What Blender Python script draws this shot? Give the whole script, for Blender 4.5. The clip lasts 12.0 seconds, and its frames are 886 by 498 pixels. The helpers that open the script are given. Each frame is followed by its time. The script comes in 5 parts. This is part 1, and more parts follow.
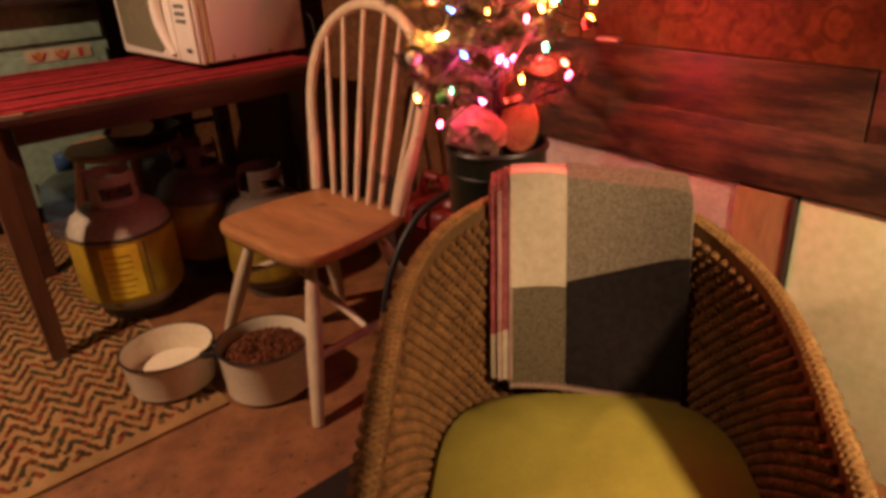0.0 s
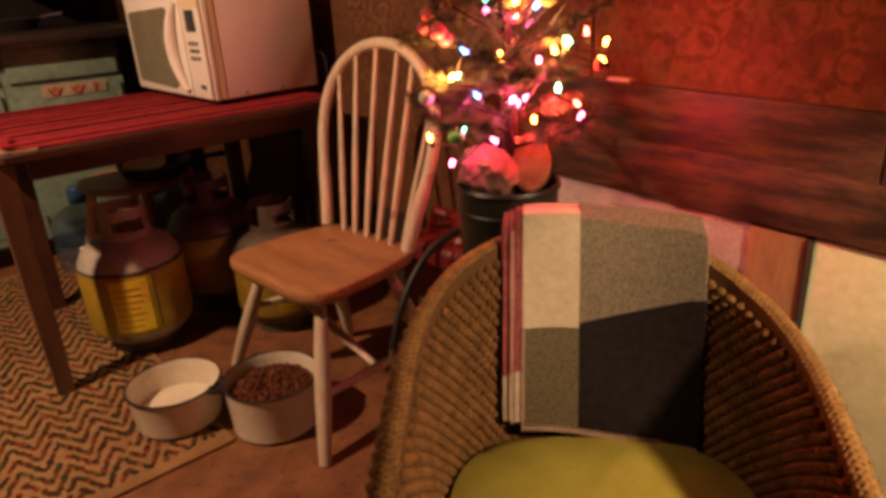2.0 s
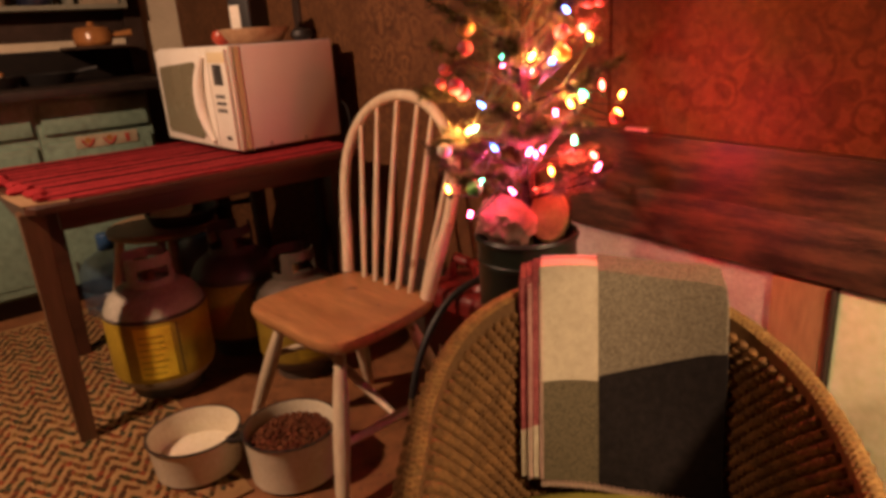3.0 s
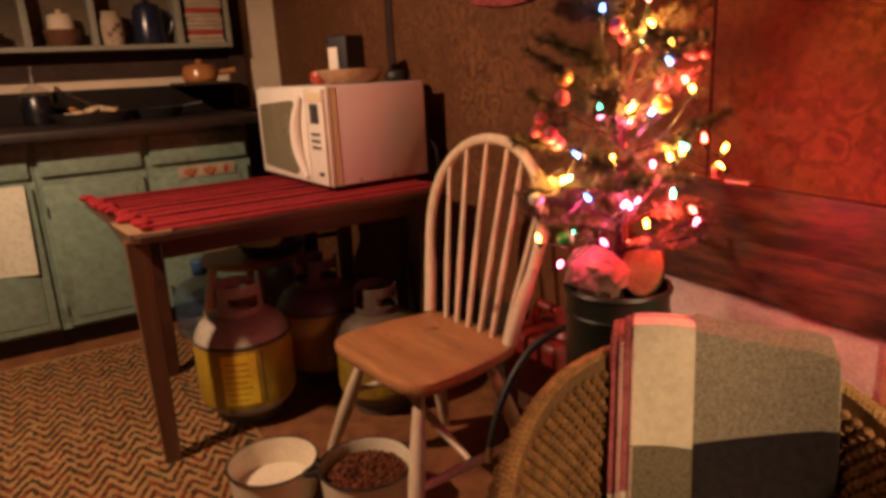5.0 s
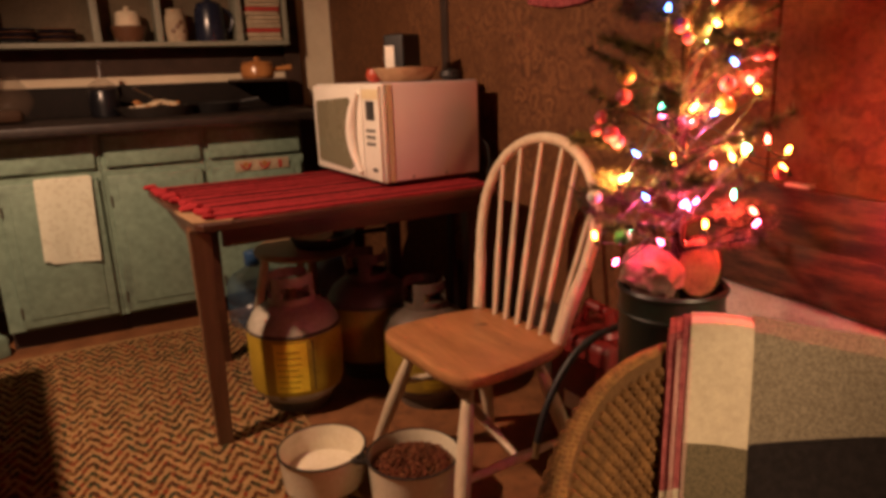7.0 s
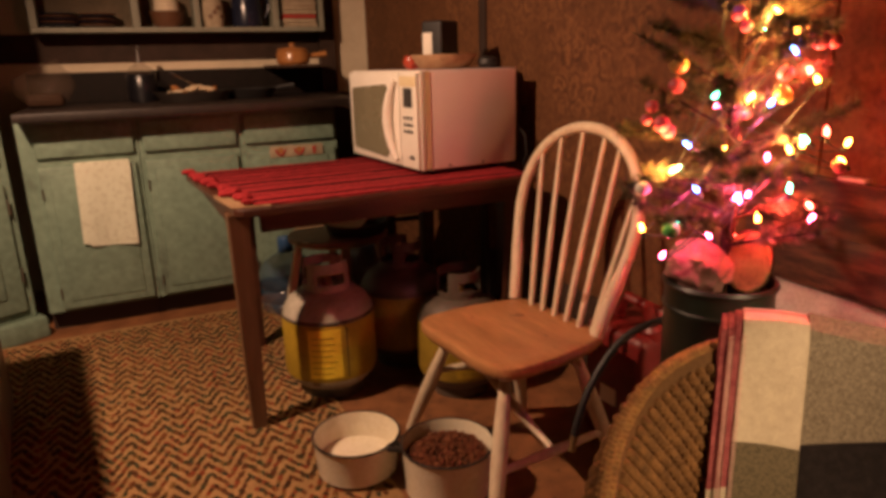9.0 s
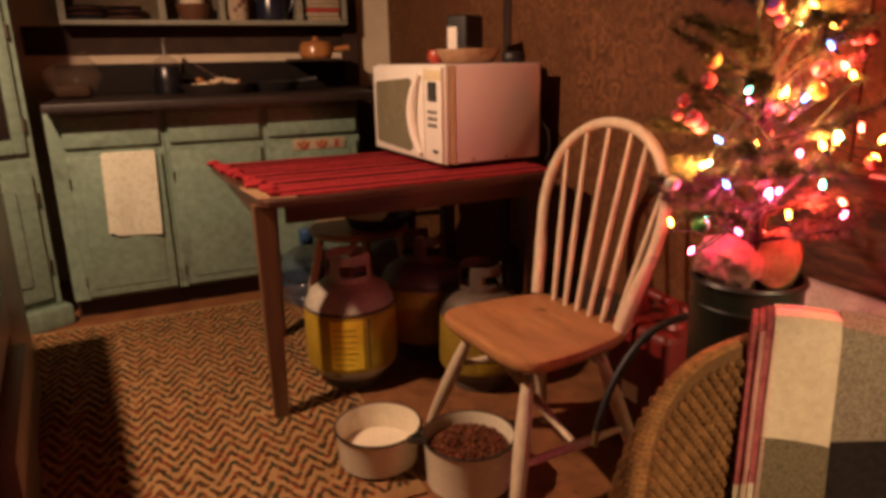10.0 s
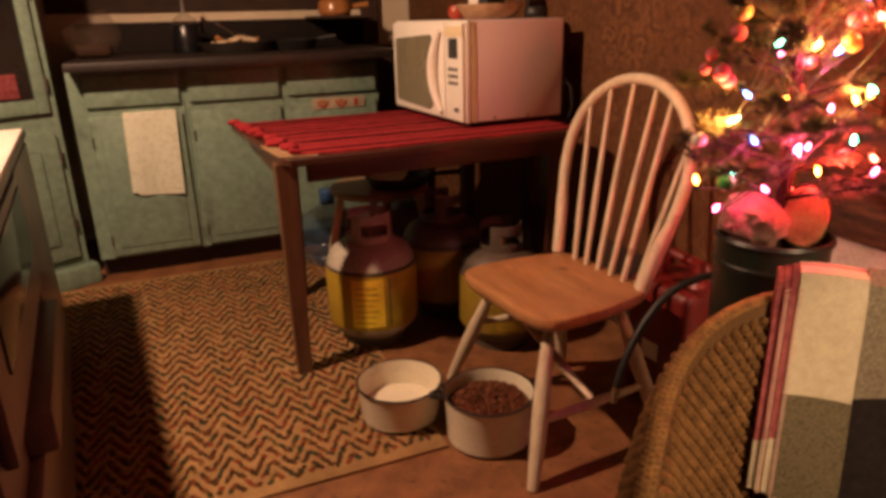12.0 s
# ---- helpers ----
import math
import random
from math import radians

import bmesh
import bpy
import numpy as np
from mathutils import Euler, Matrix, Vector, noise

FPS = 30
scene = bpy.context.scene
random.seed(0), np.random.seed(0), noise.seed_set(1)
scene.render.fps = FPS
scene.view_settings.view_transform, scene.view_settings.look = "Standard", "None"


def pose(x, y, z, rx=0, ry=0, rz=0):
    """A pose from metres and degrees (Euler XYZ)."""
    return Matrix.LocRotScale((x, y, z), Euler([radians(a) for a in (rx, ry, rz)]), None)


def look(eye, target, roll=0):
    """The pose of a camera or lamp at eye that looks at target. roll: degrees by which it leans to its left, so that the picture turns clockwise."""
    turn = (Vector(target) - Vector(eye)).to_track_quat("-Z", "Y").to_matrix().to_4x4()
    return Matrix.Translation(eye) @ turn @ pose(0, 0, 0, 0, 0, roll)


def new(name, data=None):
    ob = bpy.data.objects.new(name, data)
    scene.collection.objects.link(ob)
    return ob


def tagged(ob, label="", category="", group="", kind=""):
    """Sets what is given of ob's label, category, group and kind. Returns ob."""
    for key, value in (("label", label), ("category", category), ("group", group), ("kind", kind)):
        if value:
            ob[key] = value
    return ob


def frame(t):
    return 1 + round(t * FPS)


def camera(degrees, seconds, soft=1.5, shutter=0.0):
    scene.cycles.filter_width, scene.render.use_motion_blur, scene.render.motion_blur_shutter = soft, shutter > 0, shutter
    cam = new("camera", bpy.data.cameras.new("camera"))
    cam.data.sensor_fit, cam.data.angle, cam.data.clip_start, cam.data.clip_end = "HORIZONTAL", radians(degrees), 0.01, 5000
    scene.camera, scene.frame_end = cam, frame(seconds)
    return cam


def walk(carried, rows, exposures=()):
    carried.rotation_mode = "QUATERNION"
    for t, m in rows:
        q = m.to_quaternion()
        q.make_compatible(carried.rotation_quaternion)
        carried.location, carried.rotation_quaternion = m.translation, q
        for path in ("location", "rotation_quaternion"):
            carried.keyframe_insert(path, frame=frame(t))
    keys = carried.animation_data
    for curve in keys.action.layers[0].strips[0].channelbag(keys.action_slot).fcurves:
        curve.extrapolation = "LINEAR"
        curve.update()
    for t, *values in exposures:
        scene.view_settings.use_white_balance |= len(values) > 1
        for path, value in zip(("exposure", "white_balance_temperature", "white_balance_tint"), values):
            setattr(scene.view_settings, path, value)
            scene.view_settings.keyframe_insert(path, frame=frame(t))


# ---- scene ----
cam = camera(66.9, 12.0, soft=3.8)
PATH = [
    (0, (-0.224, -1.964, 1.032), (0.944, -0.572, 0.196), -3.3),
    (0.5, (-0.228, -1.962, 1.033), (0.942, -0.57, 0.199), -3.3),
    (1, (-0.224, -1.957, 1.032), (0.945, -0.563, 0.202), -3.2),
    (1.5, (-0.224, -1.951, 1.034), (0.954, -0.546, 0.237), -3.0),
    (2, (-0.223, -1.95, 1.041), (0.958, -0.52, 0.294), -3.0),
    (2.5, (-0.223, -1.957, 1.046), (0.94, -0.477, 0.37), -3.5),
    (3, (-0.215, -1.956, 1.058), (0.946, -0.453, 0.431), -3.7),
    (3.5, (-0.215, -1.956, 1.063), (0.909, -0.404, 0.49), -3.4),
    (5.5, (-0.232, -1.925, 1.084), (0.735, -0.251, 0.569), -2.9),
    (6, (-0.251, -1.929, 1.083), (0.688, -0.237, 0.576), -2.7),
    (6.5, (-0.249, -1.931, 1.08), (0.662, -0.224, 0.571), -2.4),
    (7, (-0.264, -1.937, 1.074), (0.632, -0.223, 0.564), -2.1),
    (9, (-0.289, -1.911, 1.072), (0.536, -0.171, 0.533), -1.6),
    (9.5, (-0.308, -1.911, 1.067), (0.508, -0.168, 0.523), -1.0),
    (10, (-0.315, -1.908, 1.066), (0.469, -0.152, 0.518), -1.1),
    (10.5, (-0.32, -1.907, 1.066), (0.443, -0.145, 0.505), -1.1),
    (11, (-0.327, -1.904, 1.064), (0.417, -0.145, 0.472), -1.2),
    (11.5, (-0.324, -1.904, 1.06), (0.399, -0.144, 0.444), -1.4),
    (12, (-0.323, -1.909, 1.059), (0.395, -0.161, 0.403), -1.5),
]
walk(cam, [(t, look(eye, target, roll)) for t, eye, target, roll in PATH],
     [(0, 0.56), (1.5, 0.56), (3.5, 0.62), (5.5, 0.66), (12, 0.78)])

# ---- light ----
world = bpy.data.worlds.new("night")
world.use_nodes = True
world.node_tree.nodes["Background"].inputs["Color"].default_value = (0.02, 0.02, 0.03, 1)
world.node_tree.nodes["Background"].inputs["Strength"].default_value = 0.02
scene.world = world


def bulb_light(name, place, watts, colour, radius):
    data = bpy.data.lights.new(name, "POINT")
    data.energy, data.color, data.shadow_soft_size = watts, colour, radius
    ob = new(name, data)
    ob.location = place
    return ob


def shaded_light(name, place, target, watts, colour, radius, degrees, blend):
    data = bpy.data.lights.new(name, "SPOT")
    data.energy, data.color, data.shadow_soft_size, data.spot_size, data.spot_blend = watts, colour, radius, radians(degrees), blend
    ob = new(name, data)
    ob.matrix_world = look(place, target)
    return ob


shaded_light("hanging_bulb", (-1.00, -0.26, 1.98), (0.25, 0.55, 0.0), 124.0, (1.0, 0.588, 0.368), 0.04, 112, 0.55)
shaded_light("reading_lamp_bulb", (0.58, -2.48, 1.20), (0.72, -1.75, 0.15), 68.0, (1.0, 0.68, 0.39), 0.05, 76, 0.38)
for colour, watts, places in (((1.0, 0.05, 0.045), 2.2, ((0.738, -1.118, 0.860), (0.770, -1.128, 1.042), (0.755, -1.120, 0.800))), ((1.0, 0.07, 0.22), 1.2, ((0.620, -1.060, 0.800), (0.640, -1.124, 0.850), (0.690, -1.075, 0.980))),
                              ((1.0, 0.36, 0.09), 2.0, ((0.722, -1.140, 0.930), (0.572, -1.020, 0.884), (0.655, -1.120, 1.008), (0.720, -1.095, 1.125)))):
    for p in places:
        bulb_light("tree_bulb", p, watts, colour, 0.006)

# ---- materials ----


def mat(name, base, dark=None, rough=0.6, metal=0.0, scale=12.0, fine=120.0, bump=0.15, bump_size=0.002, stretch=(1, 1, 1),
        spread=(0.35, 0.7), piece=0.0, glow=None, power=0.0, speck=None, speck_scale=60.0, speck_cut=0.62):
    m = bpy.data.materials.new(name)
    m.use_nodes = True
    nt = m.node_tree
    N, L = nt.nodes, nt.links
    b = N["Principled BSDF"]
    b.inputs["Roughness"].default_value, b.inputs["Metallic"].default_value = rough, metal
    b.inputs["Specular IOR Level"].default_value = 0.06 if rough >= 0.9 else 0.2 if rough >= 0.7 else 0.5
    if dark is None:
        dark = tuple(c * 0.72 for c in base)
    tc = N.new("ShaderNodeTexCoord")
    mp = N.new("ShaderNodeMapping")
    mp.inputs["Scale"].default_value = stretch
    L.new(tc.outputs["Object"], mp.inputs["Vector"])
    n1 = N.new("ShaderNodeTexNoise")
    n1.inputs["Scale"].default_value, n1.inputs["Detail"].default_value, n1.inputs["Roughness"].default_value = scale, 6, 0.65
    L.new(mp.outputs["Vector"], n1.inputs["Vector"])
    r = N.new("ShaderNodeValToRGB")
    r.color_ramp.elements[0].position, r.color_ramp.elements[1].position = spread
    r.color_ramp.elements[0].color, r.color_ramp.elements[1].color = (*dark, 1), (*base, 1)
    L.new(n1.outputs["Fac"], r.inputs["Fac"])
    out = r.outputs["Color"]
    n2 = N.new("ShaderNodeTexNoise")
    n2.inputs["Scale"].default_value, n2.inputs["Detail"].default_value = fine, 3
    L.new(mp.outputs["Vector"], n2.inputs["Vector"])
    mx = N.new("ShaderNodeMix")
    mx.data_type, mx.blend_type = "RGBA", "OVERLAY"
    mx.inputs["Factor"].default_value = 0.35
    L.new(out, mx.inputs["A"])
    L.new(n2.outputs["Fac"], mx.inputs["B"])
    out = mx.outputs["Result"]
    if speck:
        n3 = N.new("ShaderNodeTexNoise")
        n3.inputs["Scale"].default_value, n3.inputs["Detail"].default_value = speck_scale, 4
        L.new(tc.outputs["Object"], n3.inputs["Vector"])
        r3 = N.new("ShaderNodeValToRGB")
        r3.color_ramp.elements[0].position, r3.color_ramp.elements[1].position = speck_cut, speck_cut + 0.06
        L.new(n3.outputs["Fac"], r3.inputs["Fac"])
        m3 = N.new("ShaderNodeMix")
        m3.data_type = "RGBA"
        L.new(r3.outputs["Color"], m3.inputs["Factor"])
        L.new(out, m3.inputs["A"])
        m3.inputs["B"].default_value = (*speck, 1)
        out = m3.outputs["Result"]
    if piece:
        oi = N.new("ShaderNodeObjectInfo")
        ma = N.new("ShaderNodeMath")
        ma.operation = "MULTIPLY_ADD"
        ma.inputs[1].default_value, ma.inputs[2].default_value = piece, 1 - piece / 2
        L.new(oi.outputs["Random"], ma.inputs[0])
        hs = N.new("ShaderNodeHueSaturation")
        L.new(ma.outputs[0], hs.inputs["Value"])
        L.new(out, hs.inputs["Color"])
        out = hs.outputs["Color"]
    L.new(out, b.inputs["Base Color"])
    mr = N.new("ShaderNodeMapRange")
    mr.inputs["To Min"].default_value, mr.inputs["To Max"].default_value = max(0.03, rough - 0.12), min(1, rough + 0.12)
    L.new(n1.outputs["Fac"], mr.inputs["Value"])
    L.new(mr.outputs["Result"], b.inputs["Roughness"])
    if bump:
        bp = N.new("ShaderNodeBump")
        bp.inputs["Strength"].default_value, bp.inputs["Distance"].default_value = bump, bump_size
        L.new(n2.outputs["Fac"], bp.inputs["Height"])
        L.new(bp.outputs["Normal"], b.inputs["Normal"])
    if glow:
        b.inputs["Emission Color"].default_value, b.inputs["Emission Strength"].default_value = (*glow, 1), power
    return m


def island_mat(name, colours, rough=0.9, thin=0.0):
    m = bpy.data.materials.new(name)
    m.use_nodes = True
    N, L = m.node_tree.nodes, m.node_tree.links
    b = N["Principled BSDF"]
    b.inputs["Roughness"].default_value = rough
    b.inputs["Specular IOR Level"].default_value = 0.06 if rough >= 0.9 else 0.3
    g = N.new("ShaderNodeNewGeometry")
    r = N.new("ShaderNodeValToRGB")
    r.color_ramp.interpolation = "CONSTANT"
    e = r.color_ramp.elements
    while len(e) < len(colours):
        e.new(0.5)
    for i, c in enumerate(colours):
        e[i].position, e[i].color = i / len(colours), (*c, 1)
    L.new(g.outputs["Random Per Island"], r.inputs["Fac"])
    L.new(r.outputs["Color"], b.inputs["Base Color"])
    if thin:
        t, mx = N.new("ShaderNodeBsdfTranslucent"), N.new("ShaderNodeMixShader")
        mx.inputs["Fac"].default_value = thin
        L.new(r.outputs["Color"], t.inputs["Color"])
        L.new(b.outputs["BSDF"], mx.inputs[1])
        L.new(t.outputs["BSDF"], mx.inputs[2])
        L.new(mx.outputs["Shader"], N["Material Output"].inputs["Surface"])
    return m


def wallpaper_mat():
    """Old brown wallpaper: a faded scroll pattern, dark blotches and fine grain."""
    m = mat("old_wallpaper", (0.200, 0.088, 0.036), (0.105, 0.044, 0.018), rough=0.7, scale=5, fine=70, bump=0.3)
    N, L = m.node_tree.nodes, m.node_tree.links
    b = N["Principled BSDF"]
    src = b.inputs["Base Color"].links[0].from_socket
    tc = N.new("ShaderNodeTexCoord")

    def tex(kind, scale, **values):
        n = N.new(kind)
        n.inputs["Scale"].default_value = scale
        for k, v in values.items():
            n.inputs[k].default_value = v
        return n

    def ramp(socket, stops):
        r = N.new("ShaderNodeValToRGB")
        e = r.color_ramp.elements
        while len(e) < len(stops):
            e.new(0.5)
        for k, (p, v) in enumerate(stops):
            e[k].position, e[k].color = p, (v, v, v, 1)
        L.new(socket, r.inputs["Fac"])
        return r.outputs["Color"]

    def times(p, q):
        n = N.new("ShaderNodeMath")
        n.operation = "MULTIPLY"
        L.new(p, n.inputs[0])
        L.new(q, n.inputs[1])
        return n.outputs[0]

    def over(base, fac, colour):
        n = N.new("ShaderNodeMix")
        n.data_type = "RGBA"
        L.new(fac, n.inputs["Factor"])
        L.new(base, n.inputs["A"])
        n.inputs["B"].default_value = (*colour, 1)
        return n.outputs["Result"]

    warp = tex("ShaderNodeTexNoise", 16, Detail=3)
    L.new(tc.outputs["Object"], warp.inputs["Vector"])
    add = N.new("ShaderNodeVectorMath")
    add.operation = "MULTIPLY_ADD"
    add.inputs[1].default_value = (0.085, 0.085, 0.085)
    L.new(warp.outputs["Color"], add.inputs[0])
    L.new(tc.outputs["Object"], add.inputs[2])
    cell = tex("ShaderNodeTexVoronoi", 13)
    L.new(add.outputs[0], cell.inputs["Vector"])
    scroll = ramp(cell.outputs["Distance"], ((0.0, 0.9), (0.18, 0.8), (0.25, 0.1), (0.38, 0.05), (0.45, 0.9), (0.54, 0.85), (0.61, 0.15), (0.8, 0.6)))
    fine = tex("ShaderNodeTexNoise", 42, Detail=5, Distortion=0.7)
    L.new(tc.outputs["Object"], fine.inputs["Vector"])
    big = tex("ShaderNodeTexNoise", 5, Detail=2)
    L.new(tc.outputs["Object"], big.inputs["Vector"])
    worn = ramp(big.outputs["Fac"], ((0.34, 0.25), (0.64, 0.75)))
    out = over(src, times(scroll, worn), (0.052, 0.021, 0.011))
    out = over(out, times(ramp(fine.outputs["Fac"], ((0.48, 0.0), (0.64, 0.7))), big.outputs["Fac"]), (0.035, 0.014, 0.008))
    L.new(out, b.inputs["Base Color"])
    return m


def clear_mat(name, colour, alpha, rough=0.06):
    """Thin clear plastic: mostly see-through, with a gloss."""
    m = bpy.data.materials.new(name)
    m.use_nodes = True
    N, L = m.node_tree.nodes, m.node_tree.links
    b = N["Principled BSDF"]
    b.inputs["Base Color"].default_value, b.inputs["Roughness"].default_value = (*colour, 1), rough
    b.inputs["Specular IOR Level"].default_value = 0.9
    no = N.new("ShaderNodeTexNoise")
    no.inputs["Scale"].default_value, no.inputs["Detail"].default_value = 9, 3
    tc = N.new("ShaderNodeTexCoord")
    L.new(tc.outputs["Object"], no.inputs["Vector"])
    mr = N.new("ShaderNodeMapRange")
    mr.inputs["To Min"].default_value, mr.inputs["To Max"].default_value = alpha * 0.6, min(1, alpha * 1.5)
    L.new(no.outputs["Fac"], mr.inputs["Value"])
    L.new(mr.outputs["Result"], b.inputs["Alpha"])
    bp = N.new("ShaderNodeBump")
    bp.inputs["Strength"].default_value, bp.inputs["Distance"].default_value = 0.5, 0.01
    L.new(no.outputs["Fac"], bp.inputs["Height"])
    L.new(bp.outputs["Normal"], b.inputs["Normal"])
    return m


M_floor = mat("worn_plywood", (0.275, 0.115, 0.043), (0.145, 0.058, 0.023), 0.6, scale=11, fine=170, bump=0.35, speck=(0.09, 0.04, 0.018), speck_scale=42, speck_cut=0.62)
M_wall = wallpaper_mat()
M_board = mat("dark_board", (0.095, 0.039, 0.021), (0.017, 0.008, 0.005), 0.55, scale=20, fine=190, bump=0.8, stretch=(1, 0.30, 1.6), spread=(0.40, 0.63), piece=0.3)
M_darkwall = mat("dark_wall", (0.06, 0.035, 0.025), (0.03, 0.018, 0.012), 0.7)
M_cream = mat("cream_plaster", (0.70, 0.60, 0.44), (0.58, 0.49, 0.35), 0.8, scale=6)
M_white_panel = mat("white_panel", (0.68, 0.78, 0.51), (0.54, 0.62, 0.39), 0.55, scale=5, fine=50, bump=0.1)
M_pale = mat("pale_sheeting", (0.46, 0.41, 0.38), (0.32, 0.28, 0.25), 0.45, scale=10)
M_ceiling = mat("ceiling_board", (0.35, 0.25, 0.16), None, 0.8)
M_rawwood = mat("raw_board", (0.32, 0.18, 0.085), (0.18, 0.09, 0.04), 0.6, scale=9, stretch=(1, 1, 0.2))
M_green = mat("green_paint", (0.205, 0.295, 0.225), (0.175, 0.255, 0.195), 0.42, scale=5, fine=40, bump=0.08, speck=(0.13, 0.18, 0.14), speck_scale=7, speck_cut=0.63)
M_counter = mat("speckled_counter", (0.024, 0.015, 0.011), (0.012, 0.008, 0.007), 0.5, scale=30, fine=250, bump=0.05, speck=(0.11, 0.07, 0.05), speck_scale=160, speck_cut=0.64)
M_backsplash = mat("dark_backsplash", (0.016, 0.011, 0.009), (0.008, 0.006, 0.005), 0.75, scale=30, fine=250, bump=0.05, speck=(0.04, 0.026, 0.02), speck_scale=160, speck_cut=0.66)
M_kick = mat("dark_kick", (0.035, 0.02, 0.014), None, 0.6)
M_tablewood = mat("table_wood", (0.10, 0.034, 0.018), (0.045, 0.015, 0.008), 0.45, scale=8, fine=90, stretch=(0.15, 1, 1))
M_legwood_lit = mat("leg_wood", (0.16, 0.075, 0.036), (0.085, 0.038, 0.018), 0.45, scale=8, fine=90, stretch=(1, 1, 0.12))
M_edge = mat("pale_edge", (0.42, 0.27, 0.15), (0.28, 0.17, 0.09), 0.5, scale=14)
M_red = mat("red_cotton", (0.37, 0.036, 0.042), (0.25, 0.020, 0.025), 0.95, scale=40, fine=400, bump=0.5)
M_black = mat("black_cotton", (0.03, 0.006, 0.007), None, 0.95, scale=40, fine=400, bump=0.5)
M_mw_white = mat("white_enamel", (0.80, 0.76, 0.68), (0.74, 0.69, 0.60), 0.35, scale=6, bump=0.02)
# white case with the tree's pink light mixed into its colour
M_mw_side = mat("pink_lit_white_case", (0.78, 0.65, 0.64), (0.72, 0.59, 0.58), 0.5, scale=5, fine=300, bump=0.06)
M_mw_yellow = mat("aged_plastic", (0.76, 0.65, 0.42), (0.68, 0.56, 0.34), 0.45, scale=8)
M_mw_window = mat("door_window", (0.20, 0.18, 0.115), (0.16, 0.145, 0.09), 0.25, scale=4, fine=500, bump=0.05)
M_grey = mat("dark_grey_plastic", (0.045, 0.045, 0.045), None, 0.4)
M_black_plain = mat("black_plastic", (0.015, 0.014, 0.014), None, 0.55)
M_chair_white = mat("worn_white_paint", (0.64, 0.53, 0.38), (0.57, 0.465, 0.325), 0.45, scale=16, fine=60, stretch=(1, 1, 0.4), speck=(0.36, 0.23, 0.14), speck_scale=26, speck_cut=0.66)
M_chair_seat = mat("seat_wood", (0.44, 0.215, 0.088), (0.28, 0.125, 0.048), 0.38, scale=9, fine=80, stretch=(1.5, 0.2, 1), speck=(0.16, 0.07, 0.03), speck_scale=18, speck_cut=0.67)
M_enamel = mat("chipped_enamel", (0.76, 0.70, 0.54), (0.68, 0.61, 0.46), 0.25, scale=8, bump=0.03, speck=(0.30, 0.18, 0.10), speck_scale=30, speck_cut=0.73)
M_rim = mat("black_rim", (0.03, 0.025, 0.022), None, 0.35)
M_milk = mat("milky_water", (0.72, 0.66, 0.51), (0.68, 0.62, 0.48), 0.2, bump=0.0)
M_kibble = island_mat("kibble", [(0.17, 0.062, 0.032), (0.11, 0.038, 0.02), (0.21, 0.082, 0.04), (0.14, 0.046, 0.024), (0.08, 0.030, 0.017)], 0.9)
M_tank = mat("dusty_grey_paint", (0.42, 0.38, 0.31), (0.30, 0.27, 0.21), 0.5, scale=10, fine=90, speck=(0.20, 0.12, 0.06), speck_scale=14, speck_cut=0.66)
# tank grey with the under-table shade mixed in; also plain dark metal
M_tank_dark = mat("tank_shade_and_dark_metal", (0.095, 0.074, 0.055), (0.06, 0.046, 0.034), 0.5, scale=10)
M_yellow = mat("yellow_label", (0.40, 0.265, 0.020), (0.29, 0.19, 0.015), 0.5, scale=12, speck=(0.22, 0.13, 0.03), speck_scale=20, speck_cut=0.66)
# the yellow label again, darkened as it looks in the table's shade
M_yellow_shaded = mat("shaded_yellow_label", (0.30, 0.20, 0.02), (0.22, 0.145, 0.015), 0.55, scale=12)
M_yellow_hi = mat("bright_yellow_label", (0.80, 0.56, 0.04), (0.68, 0.46, 0.03), 0.5, scale=12)
M_ink = mat("dark_print", (0.10, 0.07, 0.02), None, 0.6)
M_rug = mat("cream_rug", (0.39, 0.232, 0.103), (0.27, 0.158, 0.070), 0.95, scale=14, fine=300, bump=0.8, bump_size=0.004)
M_dash = island_mat("rug_yarn", [(0.050, 0.028, 0.014), (0.095, 0.036, 0.016), (0.045, 0.042, 0.018), (0.20, 0.048, 0.022), (0.12, 0.05, 0.02), (0.055, 0.03, 0.016), (0.05, 0.052, 0.025), (0.16, 0.058, 0.022), (0.085, 0.036, 0.018), (0.17, 0.095, 0.032), (0.06, 0.040, 0.018), (0.18, 0.055, 0.024), (0.04, 0.046, 0.030)], 0.95)
M_wicker = mat("brown_wicker", (0.21, 0.098, 0.033), (0.095, 0.044, 0.016), 0.85, scale=30, fine=150, bump=0.3)
M_wicker_dark = mat("dark_core", (0.145, 0.07, 0.027), None, 0.8)
M_wicker_rim = mat("golden_wicker", (0.31, 0.165, 0.054), (0.15, 0.075, 0.026), 0.75, scale=40, fine=150, bump=0.3)
M_cushion = mat("olive_cotton", (0.35, 0.285, 0.050), (0.26, 0.21, 0.036), 0.85, scale=8, fine=500, bump=0.4)
M_w_cream = mat("cream_wool", (0.50, 0.405, 0.30), (0.42, 0.335, 0.245), 0.95, scale=60, fine=500, bump=0.7)
M_w_grey = mat("grey_wool", (0.24, 0.19, 0.138), (0.115, 0.09, 0.064), 0.95, scale=210, fine=500, bump=0.7)
M_w_dgrey = mat("dark_grey_wool", (0.155, 0.12, 0.075), (0.075, 0.058, 0.036), 0.95, scale=210, fine=500, bump=0.7)
M_w_black = mat("charcoal_wool", (0.022, 0.016, 0.016), (0.012, 0.009, 0.009), 0.95, scale=90, fine=500, bump=0.7)
